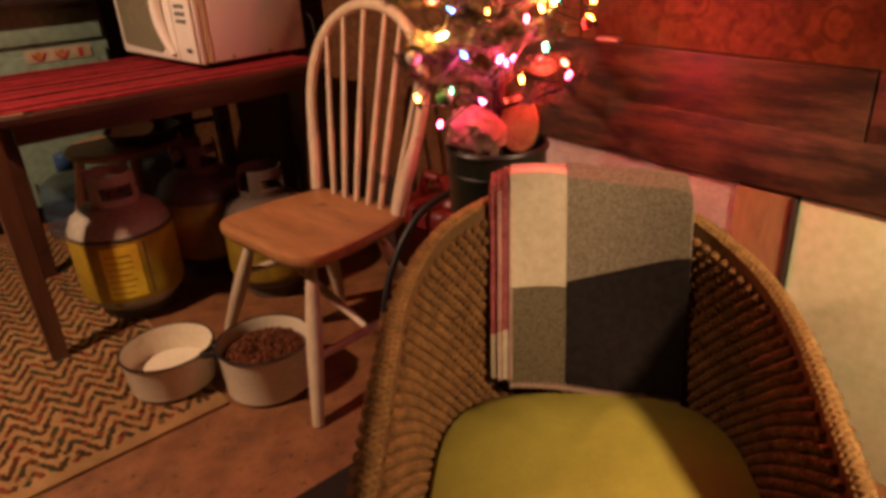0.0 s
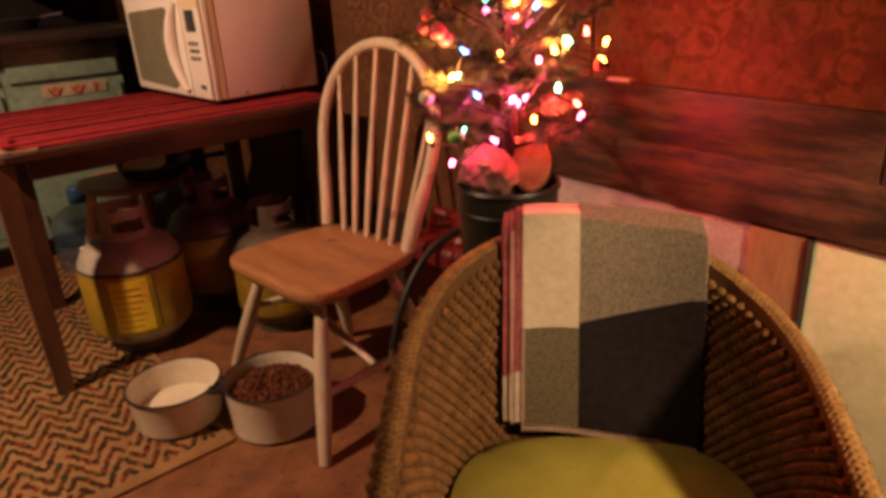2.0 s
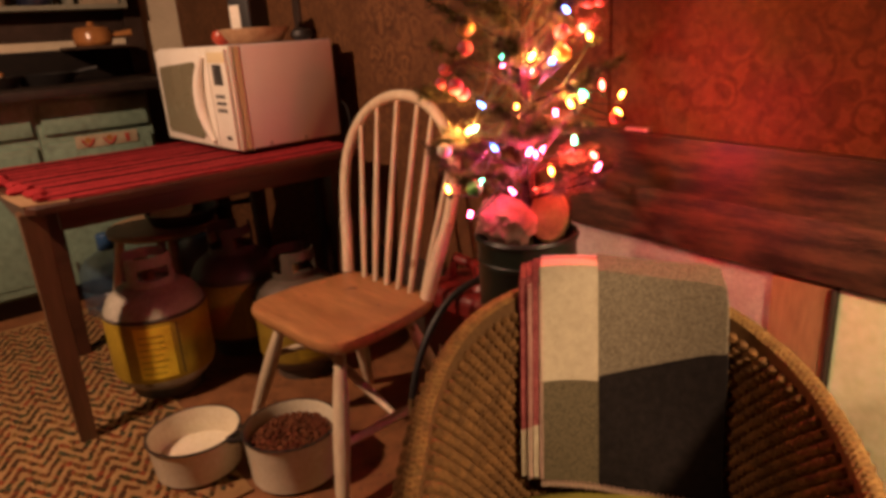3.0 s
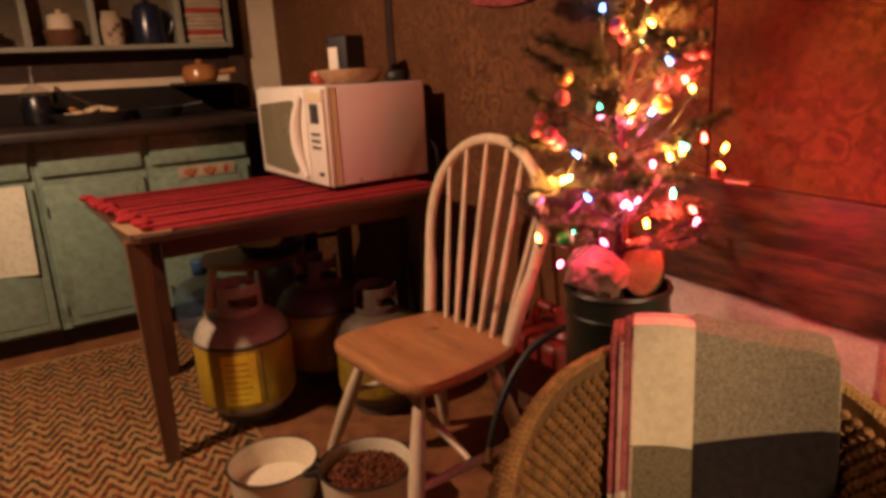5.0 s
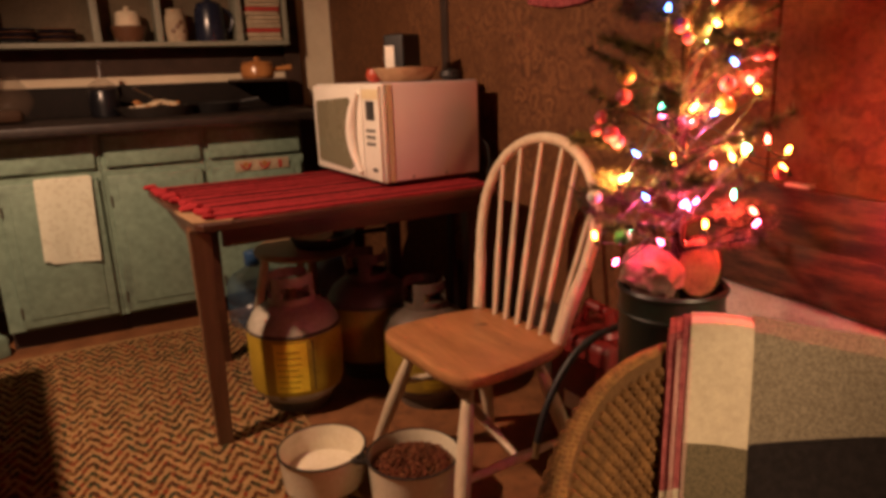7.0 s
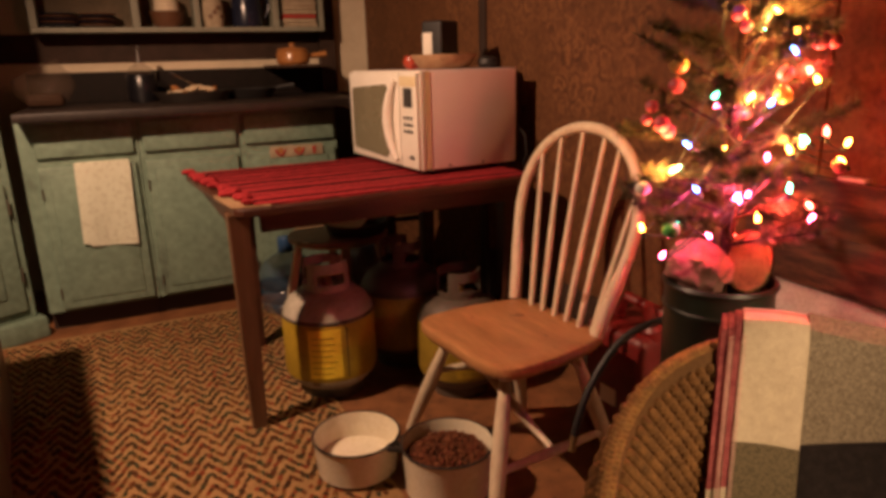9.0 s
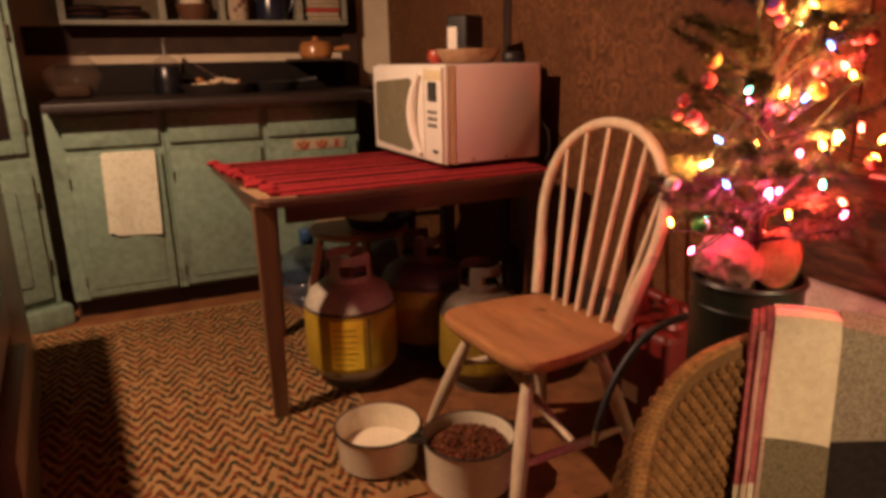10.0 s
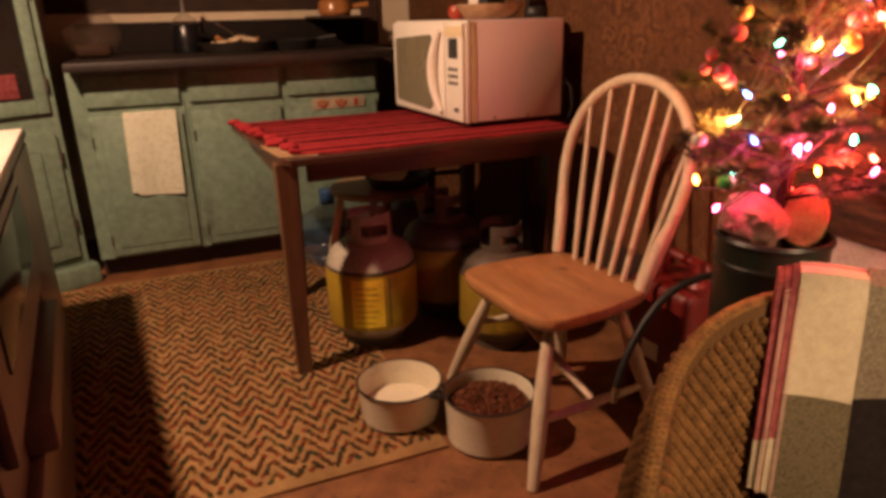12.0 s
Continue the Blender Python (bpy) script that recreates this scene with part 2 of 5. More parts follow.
M_w_wine = mat("burgundy_wool", (0.33, 0.09, 0.09), (0.17, 0.034, 0.04), 0.95, scale=60, fine=400, bump=0.7)
M_stitch = mat("pink_stitch", (0.62, 0.36, 0.30), None, 0.9)
M_pot = mat("dark_green_enamel", (0.008, 0.012, 0.008), (0.005, 0.007, 0.005), 0.38, scale=6)
M_logwood = mat("cut_wood", (0.30, 0.175, 0.08), (0.15, 0.08, 0.036), 0.8, scale=18, fine=120)
M_burlap = mat("pale_burlap", (0.30, 0.17, 0.14), (0.17, 0.09, 0.07), 0.9, scale=12, fine=200, bump=0.5)
M_bark = mat("bark", (0.035, 0.021, 0.013), (0.018, 0.011, 0.007), 0.9, scale=30, bump=0.6)
M_needle = island_mat("needles", [(0.12, 0.13, 0.06), (0.10, 0.11, 0.05), (0.14, 0.13, 0.07), (0.16, 0.12, 0.07), (0.09, 0.09, 0.05)], 0.5, 0.5)
M_wire = mat("green_wire", (0.02, 0.04, 0.02), None, 0.5)
M_gold = mat("gold_ornament", (0.80, 0.55, 0.18), None, 0.32, metal=0.75, bump=0)
M_gascan = mat("red_plastic", (0.15, 0.010, 0.009), (0.09, 0.007, 0.006), 0.45, scale=7)
M_hose = mat("black_rubber", (0.018, 0.017, 0.017), None, 0.5)
M_brass = mat("dull_brass", (0.45, 0.33, 0.16), None, 0.35, metal=0.8)
M_steel = mat("steel", (0.40, 0.38, 0.36), None, 0.3, metal=0.9, bump=0.03)
M_jug = clear_mat("blue_jug_plastic", (0.06, 0.11, 0.17), 0.38, 0.10)
M_bluecap = mat("blue_cap", (0.03, 0.09, 0.22), None, 0.4)
M_stoolwood = mat("stool_wood", (0.34, 0.22, 0.12), (0.22, 0.13, 0.07), 0.5, scale=9, stretch=(0.2, 1, 1))
M_towel = mat("white_dish_towel", (0.70, 0.72, 0.58), (0.64, 0.65, 0.51), 0.95, scale=20, fine=400, bump=0.4, speck=(0.58, 0.58, 0.45), speck_scale=58, speck_cut=0.54)
M_shelf = mat("grey_green_shelf", (0.27, 0.27, 0.21), (0.20, 0.20, 0.15), 0.6, scale=6)
M_shelf_back = mat("shelf_back", (0.17, 0.13, 0.085), (0.11, 0.085, 0.055), 0.8, scale=6)
M_brownbowl = mat("brown_stoneware", (0.16, 0.075, 0.04), None, 0.35)
M_crock = mat("amber_glazed_crock", (0.42, 0.19, 0.06), (0.30, 0.12, 0.04), 0.22, scale=10)
M_darkblue = mat("dark_blue_enamel", (0.016, 0.02, 0.04), None, 0.25)
M_paper = mat("cream_paper", (0.44, 0.36, 0.25), (0.30, 0.24, 0.16), 0.8, scale=18)
M_redpaper = mat("red_print", (0.40, 0.05, 0.04), None, 0.8)
M_bag = clear_mat("clear_bag", (0.12, 0.08, 0.055), 0.20, 0.09)
M_bread = mat("brown_bread", (0.045, 0.022, 0.012), None, 0.8)
M_soap = mat("dark_bottle", (0.010, 0.010, 0.013), None, 0.3)
M_food = mat("pale_peelings", (0.62, 0.52, 0.36), (0.45, 0.34, 0.2), 0.6, scale=20)
M_stove = mat("stove_enamel", (0.17, 0.150, 0.122), (0.12, 0.105, 0.085), 0.35, scale=5)
M_ovenglass = mat("oven_window", (0.02, 0.018, 0.016), None, 0.12, bump=0)
M_basket = mat("wicker_bowl", (0.42, 0.28, 0.16), (0.30, 0.18, 0.10), 0.7, scale=40, bump=0.4)
M_apple = mat("red_fruit", (0.45, 0.05, 0.03), (0.34, 0.05, 0.02), 0.35, scale=14)
M_mat = mat("black_mat", (0.02, 0.014, 0.011), None, 0.85, fine=200, bump=0.4)

LIGHTS = {
    "amber": ((1.0, 0.30, 0.035), 36), "pink": ((1.0, 0.06, 0.16), 48), "red": ((1.0, 0.05, 0.03), 42),
    "green": ((0.07, 0.9, 0.40), 20), "blue": ((0.05, 0.17, 1.0), 22)}
M_light = {k: mat("lit_" + k, c, None, 0.3, bump=0, glow=c, power=p) for k, (c, p) in LIGHTS.items()}

# ---- building ----


def thing(name, label, category, group="", at=(0, 0, 0), turn=0.0):
    ob = new(name)
    ob.matrix_basis = pose(*at, 0, 0, turn)
    return tagged(ob, label, category, group)


def mesh_of(name, bm, material, smooth=True):
    me = bpy.data.meshes.new(name)
    bmesh.ops.recalc_face_normals(bm, faces=bm.faces)
    bm.to_mesh(me)
    bm.free()
    for p in me.polygons:
        p.use_smooth = smooth
    if smooth:
        me.set_sharp_from_angle(angle=radians(38))
    me.materials.append(material)
    return me


def part(name, bm, material, parent=None, label="", m=None, smooth=True, kind=""):
    ob = new(name, mesh_of(name, bm, material, smooth))
    ob.parent = parent
    if m is not None:
        ob.matrix_basis = m
    return tagged(ob, label, kind=kind)


def structure(name, bm, material, label, smooth=False, category="wall"):
    return tagged(part(name, bm, material, None, label, smooth=smooth), label, category, kind="structure")


def box(lo, hi, bevel=0.0, bm=None, m=None, segments=2):
    bm = bm or bmesh.new()
    size = [b - a for a, b in zip(lo, hi)]
    mid = [(a + b) / 2 for a, b in zip(lo, hi)]
    t = Matrix.Translation(mid) @ Matrix.Diagonal((*size, 1))
    got = bmesh.ops.create_cube(bm, size=1, matrix=(m @ t) if m else t)
    if bevel:
        edges = {e for v in got["verts"] for e in v.link_edges}
        bmesh.ops.bevel(bm, geom=list(edges), offset=bevel, segments=segments, affect="EDGES", profile=0.6)
    return bm


def sweep(points, radii, sides=8, bm=None, closed=False, cap=True):
    """A tube along points; radii is one number or one for each point."""
    bm = bm or bmesh.new()
    pts = [Vector(p) for p in points]
    n = len(pts)
    radii = [radii] * n if isinstance(radii, (int, float)) else radii
    rings, side = [], None
    for i, p in enumerate(pts):
        a = pts[(i - 1) % n] if closed or i else p
        b = pts[(i + 1) % n] if closed or i < n - 1 else p
        d = (b - a).normalized()
        if side is None:
            side = d.orthogonal().normalized()
        side = (side - d * side.dot(d)).normalized()
        up = d.cross(side)
        rings.append([bm.verts.new(p + radii[i] * (math.cos(k) * side + math.sin(k) * up)) for k in (2 * math.pi * j / sides for j in range(sides))])
    for i in range(n if closed else n - 1):
        A, B = rings[i], rings[(i + 1) % n]
        for j in range(sides):
            bm.faces.new((A[j], A[(j + 1) % sides], B[(j + 1) % sides], B[j]))
    if cap and not closed:
        bm.faces.new(rings[0][::-1])
        bm.faces.new(rings[-1])
    return bm


def lathe(profile, sides=32, bm=None, centre=(0, 0, 0), squash=1.0):
    """A turned shape from (radius, height) pairs."""
    bm = bm or bmesh.new()
    cx, cy, cz = centre
    rings = []
    for r, z in profile:
        if r < 1e-5:
            rings.append([bm.verts.new((cx, cy, cz + z))])
        else:
            rings.append([bm.verts.new((cx + r * math.cos(a), cy + squash * r * math.sin(a), cz + z)) for a in (2 * math.pi * j / sides for j in range(sides))])
    for A, B in zip(rings, rings[1:]):
        for j in range(sides):
            k = (j + 1) % sides
            q = [A[j % len(A)], A[k % len(A)], B[k % len(B)], B[j % len(B)]]
            q = list(dict.fromkeys(q))
            if len(q) > 2:
                bm.faces.new(q)
    return bm


def sheet(grid, thick, bm=None):
    """A surface through rows of points, given a thickness."""
    bm = bm or bmesh.new()
    rows = [[bm.verts.new(p) for p in row] for row in grid]
    faces = [bm.faces.new((a[i], a[i + 1], b[i + 1], b[i])) for a, b in zip(rows, rows[1:]) for i in range(len(a) - 1)]
    if thick:
        bmesh.ops.recalc_face_normals(bm, faces=faces)
        bmesh.ops.solidify(bm, geom=faces, thickness=thick)
    return bm


def outline_slab(points, z0, z1, bevel=0.0, bm=None):
    bm = bm or bmesh.new()
    f = bm.faces.new([bm.verts.new((x, y, z0)) for x, y in points])
    ex = bmesh.ops.extrude_face_region(bm, geom=[f])
    bmesh.ops.translate(bm, verts=[v for v in ex["geom"] if isinstance(v, bmesh.types.BMVert)], vec=(0, 0, z1 - z0))
    if bevel:
        es = [e for e in bm.edges if abs(e.verts[0].co.z - e.verts[1].co.z) < 1e-6]
        bmesh.ops.bevel(bm, geom=es, offset=bevel, segments=3, affect="EDGES")
    return bm


def bez(a, b, c, n=10):
    a, b, c = Vector(a), Vector(b), Vector(c)
    return [a * (1 - t) ** 2 + 2 * b * t * (1 - t) + c * t * t for t in (i / n for i in range(n + 1))]


# ---- the room ----
XW, YN, XL, YS, TOP = 1.07, 1.90, -1.75, -3.4, 2.25
floor = structure("floor", box((XL - 0.1, YS - 0.1, -0.1), (XW + 0.1, YN + 0.1, 0)), M_floor, "worn reddish brown plywood floor", category="floor")
structure("ceiling", box((XL - 0.1, YS - 0.1, TOP), (XW + 0.1, YN + 0.1, TOP + 0.1)), M_ceiling, "plain brown board ceiling", category="ceiling")
structure("wall_west", box((XL - 0.1, YS - 0.1, 0), (XL, YN + 0.1, TOP)), M_darkwall, "plain dark wall behind the stove")
structure("wall_south", box((XL, YS - 0.1, 0), (XW, YS, TOP)), M_darkwall, "plain dark wall behind the viewer")
structure("wall_north", box((XL, YN, 0), (XW, YN + 0.1, TOP)), M_cream, "cream painted kitchen wall behind the counter")
wall_east = structure("wall_east", box((XW + 0.012, YS - 0.1, 0), (XW + 0.1, YN + 0.1, TOP)), M_darkwall, "dark wall covered with brown patterned panels")
for y0, y1, z0, z1 in ((0.535, YN - 0.002, 0.0, TOP), (-0.955, 0.515, 0.30, TOP), (YS, -0.962, 0.745, TOP)):
    part("panel", box((XW, y0, z0), (XW + 0.02, y1, z1), 0.002), M_wall, wall_east, smooth=False)
part("panel", box((XW + 0.004, -0.80, 0), (XW + 0.02, 0.515, 0.296), 0.002), M_darkwall, wall_east, "dark bare lower panel", smooth=False)
part("batten", box((XW - 0.012, 0.495, 0), (XW + 0.01, 0.545, TOP), 0.003), M_kick, wall_east, "dark upright batten over the seam")
for y0, y1, z0, z1 in ((-1.585, -0.80, 0.690, 0.812), (YS, -1.589, 0.691, 0.811), (-2.30, -0.80, 0.566, 0.6885), (YS, -2.31, 0.566, 0.688)):
    bm = box((XW - 0.018, y0, z0), (XW + 0.02, y1, z1), 0.003)
    for v in bm.verts:
        v.co.z += 0.023 * max(-1.0, v.co.y + 0.95)
    part("plank", bm, M_board, wall_east)
part("sheeting", box((XW - 0.002, -1.370, 0), (XW + 0.02, -0.80, 0.575)), M_pale, wall_east, "pale pinkish sheeting under the planks")
part("board", box((XW - 0.010, -1.484, 0), (XW + 0.02, -1.372, 0.549), 0.003), M_rawwood, wall_east, "short raw brown board")
part("batten", box((XW - 0.016, -1.494, 0), (XW + 0.02, -1.486, 0.549), 0.002), M_kick, wall_east)
part("panel", box((XW - 0.006, YS, 0), (XW + 0.02, -1.496, 0.549), 0.004), M_white_panel, wall_east, "cream white smooth lower panel")
# white enamel colour stands in for the glint on this metal strip
part("staple_strip", box((XW - 0.024, -1.078, 0.812), (XW - 0.004, -1.020, 0.819), 0.002), M_mw_white, wall_east, "thin metal strip with its glint painted white")

# ---- kitchen counter run ----


def cabinet_unit(x0, x1, first):
    cab = thing("base_cabinet", "sage green painted kitchen base cabinet with drawer and door", "cabinet", "kitchen base cabinets")
    part("body", box((x0, 1.190, 0.095), (x1, YN - 0.002, 0.884), 0.002), M_green, cab, smooth=False)
    part("toe_kick", box((x0, 1.258, 0.0), (x1, 1.273, 0.094)), M_kick, cab, "dark recessed toe kick", smooth=False)
    a, b = x0 + (0.055 if first else 0.016), x1 - 0.018

    def raised(name, z0, z1):
        bm = box((a, 1.168, z0), (b, 1.1895, z1), 0.007)
        box((a + 0.035, 1.163, z0 + 0.035), (b - 0.035, 1.1685, z1 - 0.035), 0.004, bm) if z1 - z0 > 0.3 else None
        return part(name, bm, M_green, cab)
    raised("drawer_front", 0.742, 0.868)
    door = raised("cabinet_door", 0.110, 0.704)
    for z in (0.18, 0.60):
        part("hinge", sweep([(a + 0.004, 1.164, z - 0.022), (a + 0.004, 1.164, z + 0.022)], 0.004, 6), M_tank_dark, door, "small dark hinge")
    return cab


for x0, x1, f in ((-0.650, -0.219, True), (-0.217, 0.196, False), (0.198, 0.640, False)):
    cabinet_unit(x0, x1, f)
counter = thing("countertop", "dark brown speckled laminate kitchen countertop", "countertop")
part("slab", box((-0.638, 1.058, 0.890), (0.76, YN - 0.003, 0.924), 0.006), M_counter, counter)
part("backsplash", box((-0.638, YN - 0.028, 0.9245), (0.78, YN - 0.003, 1.067), 0.004), M_backsplash, counter)
structure("trim", box((-0.75, YN - 0.014, 1.112), (0.781, YN - 0.001, 1.243), 0.002), M_darkwall, "dark board under the wall shelf", category="trim")
structure("trim", box((0.782, YN - 0.05, 0.925), (0.868, YN - 0.001, TOP), 0.003), M_darkwall, "dark upright strip beside the shelves", category="trim")

# added dark panel: gives the recess beside the counter its shade
structure("trim", box((0.7615, YN - 0.045, 0), (XW - 0.013, YN - 0.001, 0.915), 0.003), M_darkwall, "dark panel put in for the dim recess beside the counter", category="trim")

shelf = thing("wall_shelf", "grey green open wall shelf with compartments of dishes", "shelf")
SX0, SX1, SY, SZ0, SZ1 = -0.575, 0.780, 1.735, 1.244, 1.84
part("back", box((SX0, YN - 0.02, SZ0), (SX1, YN - 0.003, SZ1)), M_shelf_back, shelf, smooth=False)
part("bottom", box((SX0, SY, SZ0), (SX1, YN - 0.021, SZ0 + 0.022), 0.002), M_shelf, shelf)
part("top", box((SX0, SY, SZ1 - 0.02), (SX1, YN - 0.021, SZ1), 0.002), M_shelf, shelf)
for x, w in ((SX0, 0.03), (-0.149, 0.032), (0.131, 0.028), (0.515, 0.030), (SX1 - 0.022, 0.022)):
    part("divider", box((x, SY + 0.002, SZ0 + 0.023), (x + w, YN - 0.021, SZ1 - 0.021), 0.002), M_shelf, shelf)
zs = SZ0 + 0.0225
bowl = thing("mixing_bowl", "brown stoneware bowl on the wall shelf", "bowl", at=(0.012, 1.80, zs))
part("shell", lathe([(0, 0.004), (0.05, 0), (0.068, 0.02), (0.080, 0.068), (0.083, 0.075), (0.077, 0.074), (0.064, 0.028), (0.0, 0.02)]), M_brownbowl, bowl)
pot2 = thing("sugar_pot", "small cream lidded pot standing in the brown bowl", "pot", at=(0.012, 1.80, zs + 0.024))
part("jar", lathe([(0, 0), (0.052, 0), (0.058, 0.06), (0.054, 0.105), (0, 0.105)]), M_cream, pot2)
part("lid", lathe([(0.054, 0.106), (0.05, 0.118), (0.012, 0.126), (0.014, 0.140), (0, 0.144)]), M_cream, pot2)
jar = thing("storage_jar", "cream patterned ceramic jar on the wall shelf", "jar", at=(0.225, 1.79, zs))
part("body", lathe([(0, 0), (0.048, 0), (0.056, 0.05), (0.05, 0.12), (0.04, 0.14), (0.042, 0.155), (0, 0.158)]), M_paper, jar)
for k in range(5):
    a = -1.9 + k * 0.35
    part("motif", lathe([(0, 0), (0.012, 0.001), (0.006, 0.004), (0, 0.004)], 10), M_brownbowl, jar, m=pose(0.0535 * math.cos(a), 0.0535 * math.sin(a), 0.05 + 0.02 * (k % 3), 90, 0, math.degrees(a) + 90))
kettle = thing("enamel_pot", "dark blue enamel coffee pot on the wall shelf", "pot", at=(0.395, 1.80, zs))
part("body", lathe([(0, 0), (0.074, 0), (0.077, 0.02), (0.072, 0.15), (0.058, 0.185), (0.02, 0.20), (0.012, 0.216), (0, 0.218)]), M_darkblue, kettle)
part("handle", sweep(bez((0.07, 0, 0.16), (0.15, 0, 0.13), (0.085, 0, 0.04)), 0.007, 8), M_darkblue, kettle)
for k, (x, c) in enumerate(((-0.46, 0), (-0.30, 1))):
    st = thing("plate_stack", "stack of dark plates on the wall shelf", "plates", at=(x, 1.805, zs))
    for j in range(5):
        part("plate", lathe([(0, 0), (0.05, 0), (0.082, 0.012), (0.083, 0.016), (0.05, 0.006), (0, 0.005)], 28), M_brownbowl if (j + k) % 2 else M_darkblue, st, m=pose(0, 0, j * 0.012))
books = thing("paper_stack", "stack of folded cream and red printed papers", "papers", at=(0.655, 1.80, zs))
for j in range(13):
    c = M_redpaper if j in (7, 2) else M_paper
    part("sheet", box((-0.085, -0.058, j * 0.021), (0.085, 0.070, j * 0.021 + 0.0195), 0.004), c, books, m=pose(random.uniform(-.006, .006), 0, 0, 0, 0, random.uniform(-3, 3)))

zc = 0.9245
bag = thing("bread_bag", "clear plastic bag of brown bread on the counter", "bag", at=(-0.545, 1.50, zc))
loaf = box((-0.075, -0.05, 0.003), (0.070, 0.05, 0.058), 0.027, segments=4)
part("bread", loaf, M_bread, bag)
bm = bmesh.new()
bmesh.ops.create_icosphere(bm, subdivisions=4, radius=1)
for v in bm.verts:
    c = v.co.copy()
    w = 1.0 + 0.10 * noise.noise(c * 4)
    z = (c.z + 1) / 2
    pinch = 1 - 0.85 * max(0, (z - 0.55) / 0.45) ** 1.2
    v.co = Vector((0.120 * c.x * w * pinch + 0.16 * max(0, z - 0.6), 0.085 * c.y * w * pinch, 0.20 * z + 0.008 * noise.noise(c * 9)))
ob = part("wrapper", bm, M_bag, bag, "clear crinkled wrapper")
ob.visible_shadow = False
soap = thing("soap_bottle", "dark pump bottle of dish soap", "bottle", at=(-0.150, 1.68, zc))
part("bottle", lathe([(0, 0), (0.062, 0), (0.066, 0.01), (0.066, 0.120), (0.060, 0.128), (0, 0.128)]), M_soap, soap)
part("shoulder", lathe([(0, 0.1285), (0.060, 0.1285), (0.058, 0.15), (0.026, 0.172), (0.020, 0.182), (0, 0.183)]), M_bag, soap, "clear empty upper part")
part("pump", sweep([(0, 0, 0.18), (0, 0, 0.240), (0, 0, 0.248), (0.0, -0.05, 0.250)], [0.01, 0.006, 0.009, 0.005], 8), M_steel, soap)
sink = thing("drainer_pan", "dark pan holding pale vegetable peelings", "pan", at=(0.06, 1.50, zc))
part("tray", lathe([(0, 0.003), (0.14, 0), (0.175, 0.045), (0.18, 0.045), (0.145, -0.0005 + 0.001), (0, 0.0)], 32, squash=0.65), M_rim, sink)
for k in range(26):
    bm = bmesh.new()
    bmesh.ops.create_icosphere(bm, subdivisions=2, radius=random.uniform(0.014, 0.03))
    bmesh.ops.scale(bm, vec=(1.3, 0.9, 0.6), verts=bm.verts)
    a, r = random.uniform(0, 6.28), 0.11 * math.sqrt(random.random())
    part("peeling", bm, M_food if k % 3 else M_crock, sink, m=pose(r * math.cos(a), 0.6 * r * math.sin(a), 0.03 + 0.03 * random.random(), random.uniform(-40, 40), random.uniform(-40, 40), random.uniform(0, 180)))
part("knife", box((-0.20, -0.008, 0.05), (-0.02, 0.008, 0.053), 0.001), M_steel, sink, "steel knife blade", m=pose(0.0, 0, 0.02, 0, 18, 55))
pans = thing("frying_pan", "black frying pan on the counter", "pan", at=(0.33, 1.56, zc))
part("pan_body", lathe([(0, 0.0), (0.10, 0), (0.13, 0.045), (0.126, 0.045), (0.098, 0.006), (0, 0.005)]), M_black_plain, pans)
part("handle", sweep([(0.12, 0, 0.04), (0.16, -0.02, 0.050), (0.21, -0.04, 0.055)], [0.008, 0.009, 0.011], 8), M_black_plain, pans)
rack = thing("bracket_shelf", "small dark shelf bracket under the wall shelf", "bracket", at=(0.585, 1.62, 1.062))
part("board", box((-0.12, -0.09, 0), (0.13, YN - 1.62 - 0.03, 0.014), 0.002), M_darkwall, rack)
crock = thing("crock", "amber glazed lidded crock with a side handle", "crock", at=(0.565, 1.60, 1.0765))
part("body", lathe([(0, 0), (0.072, 0), (0.082, 0.012), (0.082, 0.055), (0.076, 0.066), (0, 0.066)]), M_crock, crock)
part("lid", lathe([(0.08, 0.067), (0.07, 0.078), (0.02, 0.086), (0.012, 0.092), (0.016, 0.104), (0, 0.108)]), M_crock, crock)
part("handle", sweep([(0.075, -0.01, 0.04), (0.12, -0.02, 0.045), (0.165, -0.03, 0.05)], [0.011, 0.013, 0.015], 10), M_crock, crock)

towel = thing("dish_towel", "white patterned dish towel hung over a cabinet door", "towel")
rows = []
for i in range(25):
    s = i / 24
    z = 0.712 - 0.345 * s
    rows.append([(-0.466 + 0.205 * u - 0.012 * s, 1.158 - 0.006 * math.sin(u * 7 + 1) * s - 0.004 * math.sin(3 * s), z - 0.012 * (u - 0.4) * s + (0.012 if s == 1 and u < 0.15 else 0)) for u in (j / 20 for j in range(21))])
part("cloth", sheet(rows, 0.004), M_towel, towel)
part("fold", box((-0.464, 1.156, 0.706), (-0.263, 1.190, 0.716), 0.004), M_towel, towel)
tag = thing("printed_strip", "cream strip with red print on the drawer", "sign", at=(0.318, 1.160, 0.672))
part("paper", box((0, 0, 0), (0.245, 0.004, 0.05), 0.001), M_paper, tag)
for j in range(2):
    x = 0.048 + 0.085 * j
    part("mark", sweep([(x - 0.024 + 0.048 * u, -0.0012, 0.008 + 0.028 * (2 * u - 1) ** 2) for u in (k / 8 for k in range(9))], 0.0045, 6), M_redpaper, tag)
    part("mark", lathe([(0, 0), (0.013, 0), (0.012, 0.001), (0, 0.001)], 12), M_crock, tag, m=pose(x, -0.0006, 0.030, 90, 0, 0))
part("mark", box((0.195, -0.0014, 0.006), (0.212, -0.0002, 0.040), 0.0005), M_redpaper, tag)

